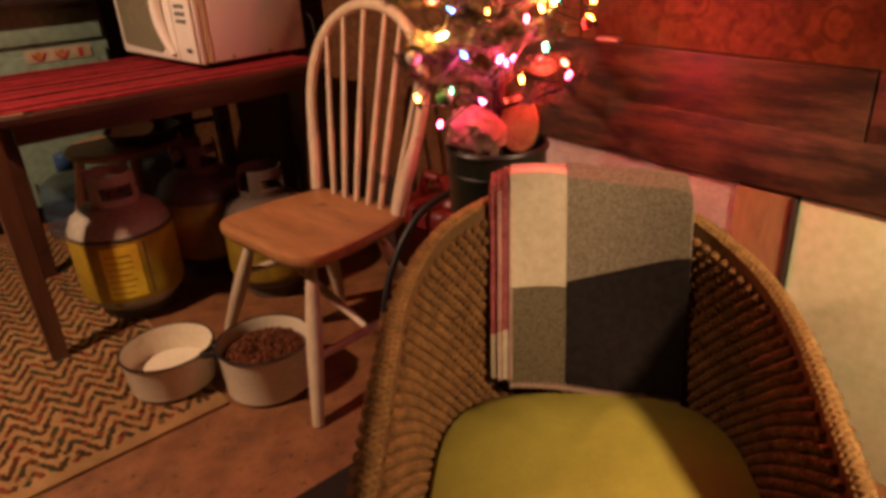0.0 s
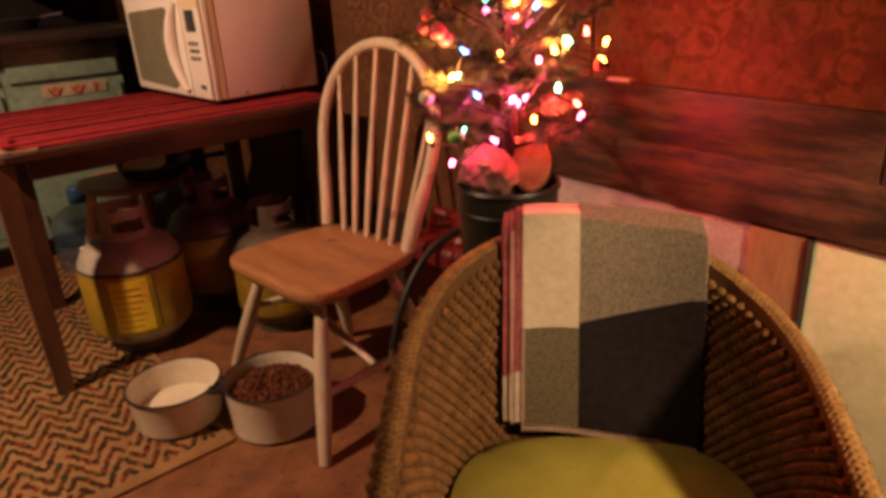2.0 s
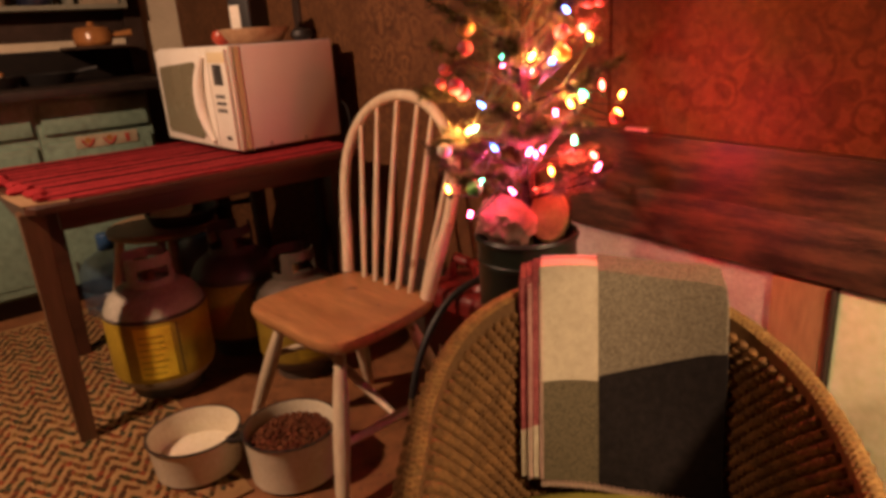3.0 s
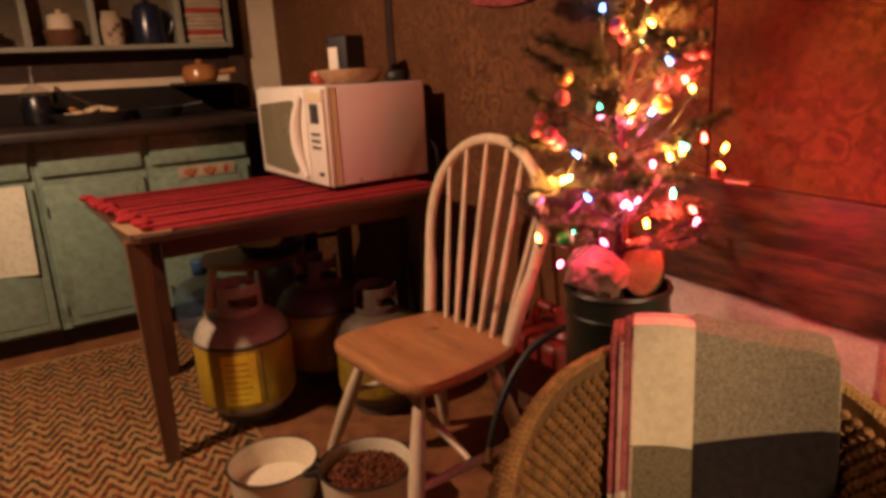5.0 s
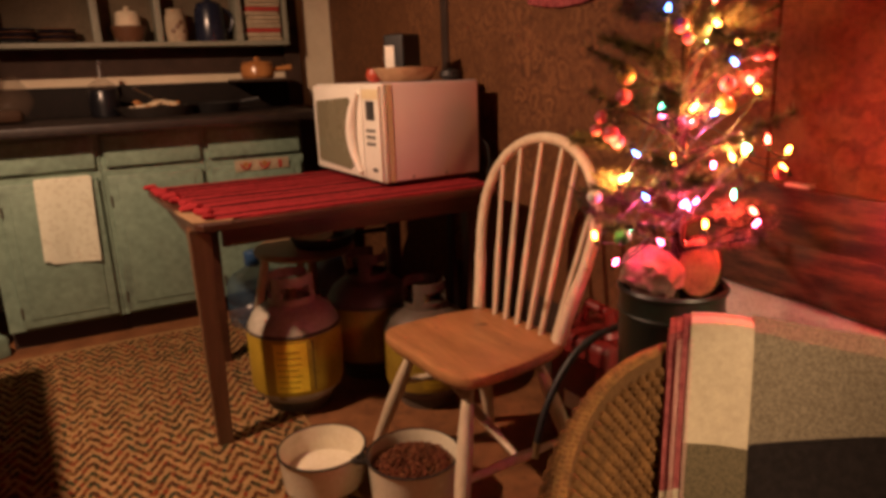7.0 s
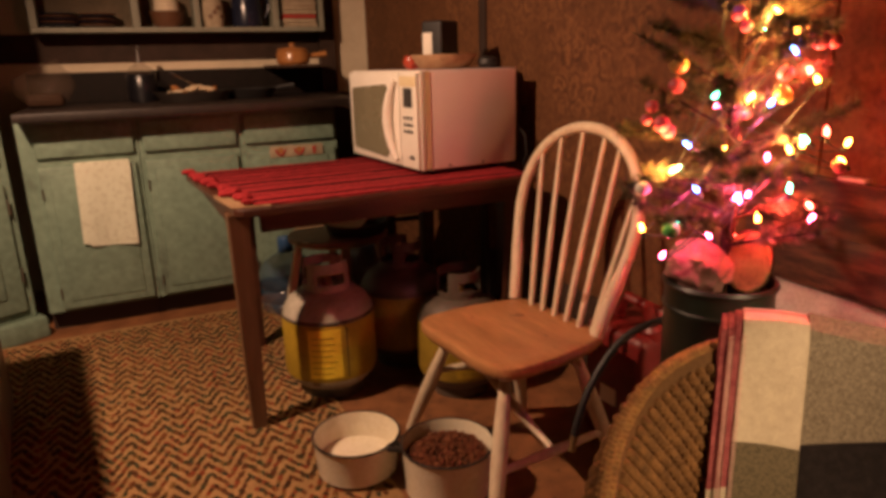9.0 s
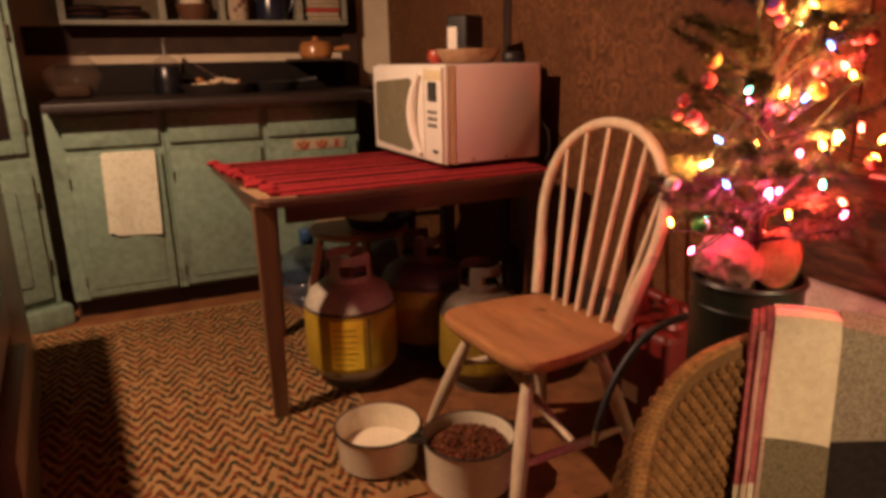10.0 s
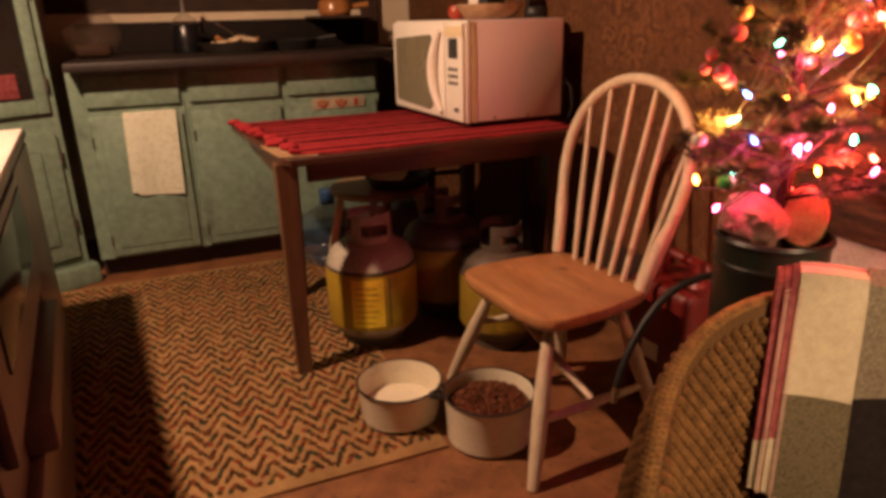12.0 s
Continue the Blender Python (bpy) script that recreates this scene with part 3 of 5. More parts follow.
# ---- corner hutch and stove ----
hutch = thing("corner_hutch", "sage green corner hutch with a glazed upper door", "hutch", at=(-0.700, 1.215, 0), turn=27)
part("body", box((-0.62, 0.0, 0.09), (0.0, 0.40, 2.1), 0.004), M_green, hutch, smooth=False)
part("plinth", box((-0.64, -0.045, 0.0), (0.025, 0.38, 0.089), 0.014), M_green, hutch)
d = part("lower_door", box((-0.52, -0.022, 0.13), (-0.035, -0.0005, 0.66), 0.006), M_green, hutch)
part("door_panel", box((-0.45, -0.030, 0.20), (-0.105, -0.0215, 0.59), 0.008), M_green, d)
d = part("upper_door", box((-0.52, -0.022, 0.735), (-0.475, -0.0005, 1.72), 0.006), M_green, hutch)
for lo, hi in (((-0.080, -0.022, 0.735), (-0.035, -0.0005, 1.72)), ((-0.4745, -0.022, 0.735), (-0.0805, -0.0005, 0.79)), ((-0.4745, -0.022, 1.66), (-0.0805, -0.0005, 1.72))):
    part("rail", box(lo, hi, 0.005), M_green, d)
part("pane", box((-0.4745, -0.010, 0.79), (-0.0805, -0.006, 1.66)), M_ovenglass, d, "dark glass pane")
part("red_cloth", box((-0.34, -0.0155, 0.80), (-0.13, -0.0105, 0.89), 0.002), M_w_wine, d, "red cloth behind the pane")
for z in (0.28, 0.56, 0.85, 1.2):
    part("hinge", sweep([(-0.03, -0.02, z - 0.03), (-0.03, -0.02, z + 0.03)], 0.005, 6), M_tank_dark, hutch, "small dark hinge")

stove = thing("stove", "old cream enamel cooking stove with oven door", "stove", at=(0.065, 0.050, 0.005), turn=5)
part("body", box((-1.30, -0.92, 0.03), (-0.755, 0.50, 0.735), 0.012), M_stove, stove)
part("cooktop", box((-1.31, -0.93, 0.736), (-0.735, 0.51, 0.760), 0.006), M_stove, stove)
d = part("oven_door", box((-0.7545, -0.90, 0.445), (-0.732, -0.065, 0.728), 0.008), M_stove, stove)
part("window", box((-0.7318, -0.80, 0.550), (-0.7275, -0.105, 0.705), 0.002), M_ovenglass, d, "dark oven window")
part("rail", box((-0.7545, -0.69, 0.335), (-0.702, -0.11, 0.420), 0.008), M_stove, stove, "projecting lower rail")
part("drawer", box((-0.7545, -0.90, 0.045), (-0.730, -0.065, 0.325), 0.008), M_stove, stove)
part("side_panel", box((-0.7545, -0.050, 0.045), (-0.738, 0.485, 0.725), 0.008), M_stove, stove)
for k in range(25):
    y = -0.78 + k * 0.0485
    part("tile", box((-0.800, y, 0.7605), (-0.736, y + 0.036, 0.772), 0.004), M_mw_white, stove, "white glazed edge tile")

# ---- rug ----
RX0, RX1, RY0, RY1 = -0.86, 0.238, -0.545, 1.108
rug = thing("rug", "cream woven rug with multicoloured zigzag rows", "rug")
part("base", box((RX0, RY0, 0.0005), (RX1, RY1, 0.0085), 0.003), M_rug, rug)
verts, faces = [], []
rowgap, period, amp, step = 0.056, 0.096, 0.046, 0.0066


def dash(cx, cy, ang, l, w):
    c, s = math.cos(ang), math.sin(ang)
    n = len(verts)
    for dx, dy, z in ((-l, -w, 0.008), (l, -w, 0.008), (l, w, 0.008), (-l, w, 0.008), (-l * .8, -w * .6, 0.0118), (l * .8, -w * .6, 0.0118), (l * .8, w * .6, 0.0118), (-l * .8, w * .6, 0.0118)):
        verts.append((cx + dx * c - dy * s, cy + dx * s + dy * c, z))
    faces.extend(tuple(n + k for k in f) for f in ((4, 5, 6, 7), (0, 1, 5, 4), (1, 2, 6, 5), (2, 3, 7, 6), (3, 0, 4, 7)))


y = RY0 - 0.03
while y < RY1 + 0.07:
    x = RX0 + 0.012
    while x < RX1 - 0.012:
        ph = (x / period) % 1
        tri = 4 * abs(ph - 0.5) - 1
        slope = -1 if ph < 0.5 else 1
        ang = math.atan(slope * 4 * amp / period)
        cy = y + amp * tri + random.uniform(-.004, .004)
        if RY0 + 0.042 < cy < RY1 - 0.035 and random.random() < 0.93:
            dash(x + random.uniform(-.002, .002), cy, ang + random.uniform(-.5, .5), 0.0098 * random.uniform(.65, 1.2), 0.0068 * random.uniform(.7, 1.25))
        x += step
    y += rowgap
me = bpy.data.meshes.new("yarn")
me.from_pydata(verts, [], faces)
me.materials.append(M_dash)
ob = tagged(new("yarn", me), "coloured yarn dashes in zigzag rows", kind="stuff")
ob.parent = rug
structure("floor_mat", box((-0.40, -2.6, 0.0006), (0.62, -0.945, 0.006), 0.002), M_mat, "thin black mat on the plywood floor", category="mat")

# ---- table and what stands on it ----
TZ = 0.703
table = thing("table", "dark stained wooden table with square tapered legs", "table", at=(-0.036, -0.085, 0), turn=0.6)
TL, TD = 0.965, 0.775
part("tabletop", outline_slab([(0.0, 0.02), (0.02, 0.0), (TL, 0.0), (TL, TD), (-0.04, TD), (-0.045, TD - 0.03)], TZ - 0.026, TZ, 0.005), M_tablewood, table)
part("edge_strip", outline_slab([(-0.004, 0.025), (0.10, 0.002), (0.10, 0.05), (-0.02, 0.25), (-0.022, 0.20)], TZ + 0.0003, TZ + 0.0018), M_edge, table, "bare worn corner of the top")
for lo, hi in (((0.07, 0.028, TZ - 0.078), (TL - 0.05, 0.052, TZ - 0.0265)), ((0.07, TD - 0.052, TZ - 0.078), (TL - 0.05, TD - 0.03, TZ - 0.0265)), ((0.005, 0.09, TZ - 0.078), (0.03, TD - 0.06, TZ - 0.0265)), ((TL - 0.06, 0.06, TZ - 0.078), (TL - 0.04, TD - 0.06, TZ - 0.0265))):
    part("apron", box(lo, hi, 0.003), M_tablewood, table)
for x, y in ((-0.010, 0.062), (TL - 0.105, 0.03), (0.115, TD - 0.09), (TL - 0.105, TD - 0.09)):
    bm = bmesh.new()
    vs = []
    for z, w, o in ((0, 0.042, 0.006), (TZ - 0.078, 0.056, 0.0), (TZ - 0.0265, 0.060, -0.002)):
        vs.append([bm.verts.new((x + o + a * w, y + o + b * w, z)) for a, b in ((0, 0), (1, 0), (1, 1), (0, 1))])
    for A, B in zip(vs, vs[1:]):
        for j in range(4):
            bm.faces.new((A[j], A[(j + 1) % 4], B[(j + 1) % 4], B[j]))
    bm.faces.new(vs[0][::-1])
    bm.faces.new(vs[-1])
    bmesh.ops.bevel(bm, geom=[e for e in bm.edges], offset=0.003, segments=2, affect="EDGES")
    # near left leg in its lit tone; shade on the others is darker wood
    part("leg", bm, M_legwood_lit if y < 0.1 and x < 0.1 else M_tablewood, table)

cloth = thing("table_runner", "red and black striped cotton table runner with tasselled end", "tablecloth", at=(-0.036, -0.085, TZ + 0.001), turn=0.6)
CY0, CY1, CX0, CX1 = 0.022, TD - 0.03, 0.055, TL - 0.004
widths = [0.042, 0.026, 0.058, 0.018, 0.044, 0.034, 0.060, 0.020, 0.046, 0.034, 0.050, 0.022]
y, j = CY0, 0
while y < CY1:
    w = min(widths[j % len(widths)], CY1 - y)
    rows = []
    for a in range(2 if w < 0.02 else 4):
        yy = y + w * a / (1 if w < 0.02 else 3)
        x0 = CX0 - 0.085 * (yy - CY0) / (CY1 - CY0)
        rows.append([(x0 + (CX1 - x0) * u, yy, 0.0026 + 0.0016 * noise.noise(Vector((u * 9, yy * 14, 1))) + 0.0008 * noise.noise(Vector((u * 30, yy * 40, 4)))) for u in (k / 60 for k in range(61))])
    part("stripe", sheet(rows, 0.0012), M_black if j % 2 else M_red, cloth)
    y += w
    j += 1
for k in range(9):
    yy = CY0 + 0.02 + k * (CY1 - CY0 - 0.04) / 8
    x0 = CX0 - 0.085 * (yy - CY0) / (CY1 - CY0)
    bm = bmesh.new()
    bmesh.ops.create_icosphere(bm, subdivisions=2, radius=0.02)
    bmesh.ops.scale(bm, vec=(1.2, 0.95, 0.55), verts=bm.verts)
    for v in bm.verts:
        v.co *= (0.8 + 0.5 * abs(math.sin(k * 2.3))) * (1 + 0.4 * noise.noise(v.co * 70 + Vector((k, 0, 0))))
    part("tassel", bm, M_red, cloth, m=pose(x0 - 0.010 + 0.008 * (k % 2), yy, 0.011, 0, 0, random.uniform(-30, 30)))
rows = [[(u, CY0 - 0.004 - 0.006 * s, 0.003 - 0.026 * s + 0.003 * math.sin(u * 40)) for u in (0.12 + k * 0.021 for k in range(41))] for s in (0, 0.5, 1)]
part("hem", sheet(rows, 0.0012), M_red, cloth)

# microwave: front to the west, local x along the case's depth, local y along its front
mw = thing("microwave", "white countertop microwave oven, pink tree light in its case colour", "microwave", at=(0.607, 0.108, 0.7155), turn=2.9)
MW, MD, MH = 0.586, 0.368, 0.329
part("case", box((0.014, 0.0, 0.008), (MD, MW, MH), 0.006), M_mw_side, mw)
part("front_frame", box((-0.006, -0.001, 0.006), (0.0138, MW + 0.001, MH + 0.001), 0.007), M_mw_white, mw)
dr = part("door", box((-0.020, 0.132, 0.012), (-0.0062, MW - 0.002, MH - 0.006), 0.006), M_mw_white, mw)
bm = bmesh.new()
pts = [(0.225, 0.045), (0.25, 0.030), (MW - 0.045, 0.040), (MW - 0.035, 0.055), (MW - 0.035, 0.255), (MW - 0.045, 0.268), (0.24, 0.285), (0.215, 0.27), (0.200, 0.16)]
f = bm.faces.new([bm.verts.new((-0.0205, y, z)) for y, z in pts])
ex = bmesh.ops.extrude_face_region(bm, geom=[f])
bmesh.ops.translate(bm, verts=[v for v in ex["geom"] if isinstance(v, bmesh.types.BMVert)], vec=(-0.0025, 0, 0))
part("window", bm, M_mw_window, dr, "grey meshed door window", smooth=False)
part("handle", sweep(bez((-0.026, 0.150, 0.030), (-0.05, 0.235, 0.165), (-0.026, 0.150, 0.300), 14), [0.010 + 0.008 * math.sin(math.pi * i / 14) for i in range(15)], 10), M_mw_white, dr, "curved white door handle")
pn = part("control_panel", box((-0.018, 0.003, 0.012), (-0.0062, 0.128, MH - 0.006), 0.004), M_mw_white, mw)
part("display", box((-0.0195, 0.034, 0.212), (-0.0182, 0.100, 0.275), 0.0005), M_grey, pn, "dark display")
part("badge", box((-0.0192, 0.004, 0.280), (-0.0182, 0.126, 0.312), 0.0005), M_mw_yellow, pn, "yellowed strip")
for i in range(3):
    for k in range(3):
        part("button", box((-0.0212, 0.036 + 0.024 * k, 0.128 + 0.022 * i), (-0.0182, 0.050 + 0.024 * k, 0.139 + 0.022 * i), 0.0008), M_grey, pn)
part("latch_button", box((-0.021, 0.030, 0.042), (-0.0182, 0.062, 0.054), 0.001), M_grey, pn)
part("yellowed_edge", box((0.0142, -0.0012, 0.010), (0.030, -0.0002, MH - 0.002)), M_mw_yellow, mw)
for x in (0.05, MD - 0.05):
    for y in (0.05, MW - 0.05):
        part("foot", lathe([(0, -0.007), (0.012, -0.007), (0.014, 0.0079), (0, 0.0079)], 12), M_grey, mw, m=pose(x, y, 0))
for x in (0.10, 0.23):
    part("screw", lathe([(0, 0), (0.005, 0), (0.004, 0.002), (0, 0.002)], 10), M_tank_dark, mw, m=pose(x, -0.0001, 0.018, 90, 0, 0))
part("rear_grille", box((MD + 0.0005, 0.02, 0.03), (MD + 0.02, MW - 0.02, MH - 0.03), 0.004), M_black_plain, mw)
part("cord", sweep([(MD + 0.015, 0.03, 0.14), (MD + 0.03, -0.01, 0.10), (MD + 0.035, -0.015, 0.03), (MD + 0.03, 0.0, -0.004)], 0.004, 6), M_black_plain, mw)

zt = 0.7155 + MH + 0.001
basket = thing("shallow_bowl", "shallow pale woven bowl on top of the microwave", "bowl", at=(0.80, 0.335, zt))
part("bowl", lathe([(0, 0), (0.075, 0), (0.09, 0.006), (0.116, 0.042), (0.118, 0.050), (0.11, 0.050), (0.085, 0.014), (0, 0.012)]), M_basket, basket)
tin = thing("dark_tin", "dark tin with a white label standing in the bowl", "tin", at=(0.80, 0.36, zt + 0.013), turn=28)
part("body", box((-0.055, -0.045, 0), (0.055, 0.045, 0.152), 0.014, segments=4), M_black_plain, tin)
part("label", box((-0.0562, -0.004, 0.020), (-0.0551, 0.036, 0.112)), M_mw_white, tin, "white paper label")
fruit = thing("red_fruit", "small red fruit on top of the microwave", "fruit", at=(0.716, 0.432, zt))
bm = lathe([(0, 0.002), (0.014, 0), (0.029, 0.014), (0.032, 0.03), (0.024, 0.048), (0.006, 0.05), (0, 0.047)], 20)
part("flesh", bm, M_apple, fruit)
part("stem", sweep([(0, 0, 0.046), (0.002, 0, 0.06)], 0.0018, 6), M_bark, fruit)
cup = thing("dark_cup", "small dark rounded cup on top of the microwave", "cup", at=(0.925, 0.235, zt))
part("cup_body", lathe([(0, 0), (0.028, 0), (0.04, 0.016), (0.036, 0.032), (0.018, 0.04), (0, 0.041)], 20), M_black_plain, cup)

# ---- under the table ----


def gas_tank(at, turn, in_light, label):
    t = thing("gas_tank", label, "gas cylinder", "gas tanks under the table", at, turn)
    # tanks deep under the table get darker colours in place of shade
    paint = M_tank if in_light else M_tank_dark
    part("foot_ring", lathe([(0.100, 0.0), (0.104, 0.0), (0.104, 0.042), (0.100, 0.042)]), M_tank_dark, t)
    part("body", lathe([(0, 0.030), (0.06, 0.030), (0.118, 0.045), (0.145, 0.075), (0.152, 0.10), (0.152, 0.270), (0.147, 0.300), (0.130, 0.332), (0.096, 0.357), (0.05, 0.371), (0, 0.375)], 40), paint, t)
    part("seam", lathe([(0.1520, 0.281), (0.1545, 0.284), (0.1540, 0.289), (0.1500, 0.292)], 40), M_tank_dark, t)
    part("label_band", lathe([(0.1500, 0.086), (0.1535, 0.10), (0.1535, 0.273), (0.1515, 0.280)], 40), M_yellow if in_light else M_yellow_shaded, t, "worn yellow label band")
    for a0, a1, m_ in ((-132, -92, M_yellow_hi if in_light else M_yellow), (-86, -84, M_ink), (-82, -60, M_yellow)):
        rows = [[(0.1545 * math.cos(radians(a0 + (a1 - a0) * k / 8)), 0.1545 * math.sin(radians(a0 + (a1 - a0) * k / 8)), z) for k in range(9)] for z in (0.102, 0.268)]
        lab = part("label", sheet(rows, 0.001), m_, t)
        if a0 == -132:
            for r_ in range(7):
                e = a1 - 6 - random.uniform(0, 10)
                rows = [[(0.1558 * math.cos(radians(a0 + 4 + (e - a0 - 4) * k / 6)), 0.1558 * math.sin(radians(a0 + 4 + (e - a0 - 4) * k / 6)), 0.118 + 0.020 * r_ + dz) for k in range(7)] for dz in (0, 0.0035)]
                part("text_bar", sheet(rows, 0.0006), M_yellow if in_light else M_yellow_shaded, lab)
    # collar with a hand hole on two sides
    bm = bmesh.new()
    n = 48
    rings = []
    for z in (0.354, 0.386, 0.425, 0.458):
        rings.append([bm.verts.new(((0.077 - 0.10 * max(0, z - 0.42)) * math.cos(2 * math.pi * k / n), (0.077 - 0.10 * max(0, z - 0.42)) * math.sin(2 * math.pi * k / n), z)) for k in range(n)])
    fs = []
    for i in range(3):
        for k in range(n):
            deg = (360 * (k + 0.5) / n) % 360
            hole = (i == 1 and (235 < deg < 305 or 40 < deg < 140)) or (i >= 1 and (150 < deg < 200 or 340 < deg < 360 or deg < 20))
            if not hole:
                fs.append(bm.faces.new((rings[i][k], rings[i][(k + 1) % n], rings[i + 1][(k + 1) % n], rings[i + 1][k])))
    bmesh.ops.recalc_face_normals(bm, faces=fs)
    bmesh.ops.solidify(bm, geom=fs, thickness=0.004)
    part("collar", bm, paint, t)
    part("valve", lathe([(0, 0.372), (0.018, 0.372), (0.018, 0.40), (0.010, 0.402), (0.010, 0.412), (0.024, 0.414), (0.024, 0.428), (0, 0.429)], 14), M_brass, t)
    return t


gas_tank((0.263, 0.165, 0), 0, True, "dusty grey gas tank with a bright yellow label")
gas_tank((0.575, 0.275, 0), 25, False, "gas tank with a yellow label, under-table shade in its colours")
small = gas_tank((0.650, -0.045, 0), 10, False, "smaller gas tank with yellow label by the chair, shade in its colours")
small.matrix_basis = small.matrix_basis @ Matrix.Diagonal((0.92, 0.92, 0.92, 1))

stool = thing("stool", "round wooden stool with pale legs under the table", "stool", at=(0.50, 0.80, 0))
part("seat", lathe([(0, 0.352), (0.19, 0.352), (0.210, 0.362), (0.213, 0.374), (0.205, 0.384), (0, 0.385)], 40), M_stoolwood, stool)
for a in (172, 262, 352, 82):
    c, s = math.cos(radians(a)), math.sin(radians(a))
    part("leg", sweep([(0.165 * c, 0.165 * s, 0.353), (0.21 * c, 0.21 * s, 0.15), (0.235 * c, 0.235 * s, 0.0)], [0.018, 0.019, 0.015], 12), M_chair_white if a == 172 else M_stoolwood, stool)
pan = thing("skillet", "black skillet with a long handle on the stool", "pan", at=(0.565, 0.735, 0.3855))
part("body", lathe([(0, 0), (0.105, 0), (0.118, 0.006), (0.136, 0.046), (0.142, 0.048), (0.141, 0.053), (0.132, 0.052), (0.112, 0.010), (0, 0.006)], 40), M_black_plain, pan)
part("handle", sweep([(0.125, -0.06, 0.045), (0.17, -0.085, 0.052), (0.235, -0.12, 0.058)], [0.008, 0.010, 0.012], 8), M_black_plain, pan)
plate = thing("pale_plate", "pale plate lying in the skillet", "plate", at=(0.53, 0.765, 0.438))
plate.matrix_basis = pose(0.525, 0.760, 0.413, 8, -9, 0)
part("disc", lathe([(0, 0), (0.05, 0), (0.090, 0.014), (0.090, 0.018), (0.05, 0.006), (0, 0.005)]), M_cream, plate)
cup = thing("steel_cup", "plain steel cup standing behind the skillet", "cup", at=(0.655, 0.905, 0.3855))
part("wall", lathe([(0, 0), (0.030, 0), (0.033, 0.004), (0.038, 0.095), (0.036, 0.095), (0.031, 0.006), (0, 0.005)], 24), M_steel, cup)


def water_jug(at):
    j = thing("water_jug", "blue clear plastic water jug on the floor", "jug", "water jugs", at)
    ob = part("bottle", lathe([(0, 0.006), (0.10, 0.0), (0.122, 0.012), (0.126, 0.045), (0.119, 0.054), (0.126, 0.063), (0.126, 0.105), (0.119, 0.114), (0.126, 0.123), (0.126, 0.165), (0.118, 0.20), (0.09, 0.235), (0.045, 0.26), (0.030, 0.275), (0.028, 0.31), (0, 0.312)], 36), M_jug, j)
    part("cap", lathe([(0.031, 0.270), (0.034, 0.274), (0.034, 0.330), (0.029, 0.336), (0, 0.336)], 20), M_bluecap, j)
    return j


water_jug((0.318, 1.02, 0))
water_jug((0.715, 1.03, 0))

# ---- windsor chair: local -x is its front ----
ch = thing("windsor_chair", "worn white painted hoop back chair with bare wooden seat", "chair", at=(0.555, -0.525, 0), turn=5)
SZ = 0.405
prof = [(-0.181, 0.0), (-0.185, 0.10), (-0.176, 0.168), (-0.145, 0.202), (-0.08, 0.208), (0.0, 0.205), (0.08, 0.192), (0.14, 0.178), (0.165, 0.165), (0.178, 0.135), (0.182, 0.06)]
outl = prof + [(x, -y) for x, y in reversed(prof[1:])]
for _ in range(2):
    nxt = []
    for (ax, ay), (bx, by) in zip(outl, outl[1:] + outl[:1]):
        nxt += [(0.75 * ax + 0.25 * bx, 0.75 * ay + 0.25 * by), (0.25 * ax + 0.75 * bx, 0.25 * ay + 0.75 * by)]
    outl = nxt
bm = bmesh.new()
levels = ((0.90, SZ - 0.040), (0.96, SZ - 0.034), (1.0, SZ - 0.022), (1.0, SZ - 0.010), (0.985, SZ - 0.003), (0.95, SZ), (0.80, SZ - 0.003), (0.5, SZ - 0.008), (0.2, SZ - 0.009))
rings = [[bm.verts.new((x * k, y * k, z)) for x, y in outl] for k, z in levels]
for A, B in zip(rings, rings[1:]):
    for j in range(len(A)):
        k = (j + 1) % len(A)
        bm.faces.new((A[j], A[k], B[k], B[j]))
bm.faces.new(rings[0][::-1])
bm.faces.new(rings[-1])
part("seat", bm, M_chair_seat, ch, "honey coloured bare wooden seat")
legs = {}
for nm, top, foot in (("fl", (-0.105, -0.125), (-0.223, -0.236)), ("fr", (-0.105, 0.125), (-0.142, 0.318)), ("bl", (0.105, -0.12), (0.205, -0.215)), ("br", (0.105, 0.12), (0.205, 0.215))):
    a, b = Vector((*top, SZ - 0.038)), Vector((*foot, 0.0))
    legs[nm] = (a, b)
    part("leg", sweep([a.lerp(b, t) for t in (0, 0.15, 0.4, 0.6, 0.85, 1)], [0.0125, 0.015, 0.020, 0.020, 0.017, 0.0135], 14), M_chair_white, ch)
mid = []
for p, q, h in (("fl", "bl", 0.60), ("fr", "br", 0.36)):
    a, b = legs[p][0].lerp(legs[p][1], h), legs[q][0].lerp(legs[q][1], h + 0.02)
    mid.append((a + b) / 2)
    part("stretcher", sweep([a.lerp(b, t) for t in (0, 0.3, 0.5, 0.7, 1)], [0.008, 0.011, 0.0135, 0.011, 0.008], 10), M_chair_white, ch)
part("stretcher", sweep([mid[0].lerp(mid[1], t) for t in (0, 0.3, 0.5, 0.7, 1)], [0.008, 0.011, 0.0135, 0.011, 0.008], 10), M_chair_white, ch)


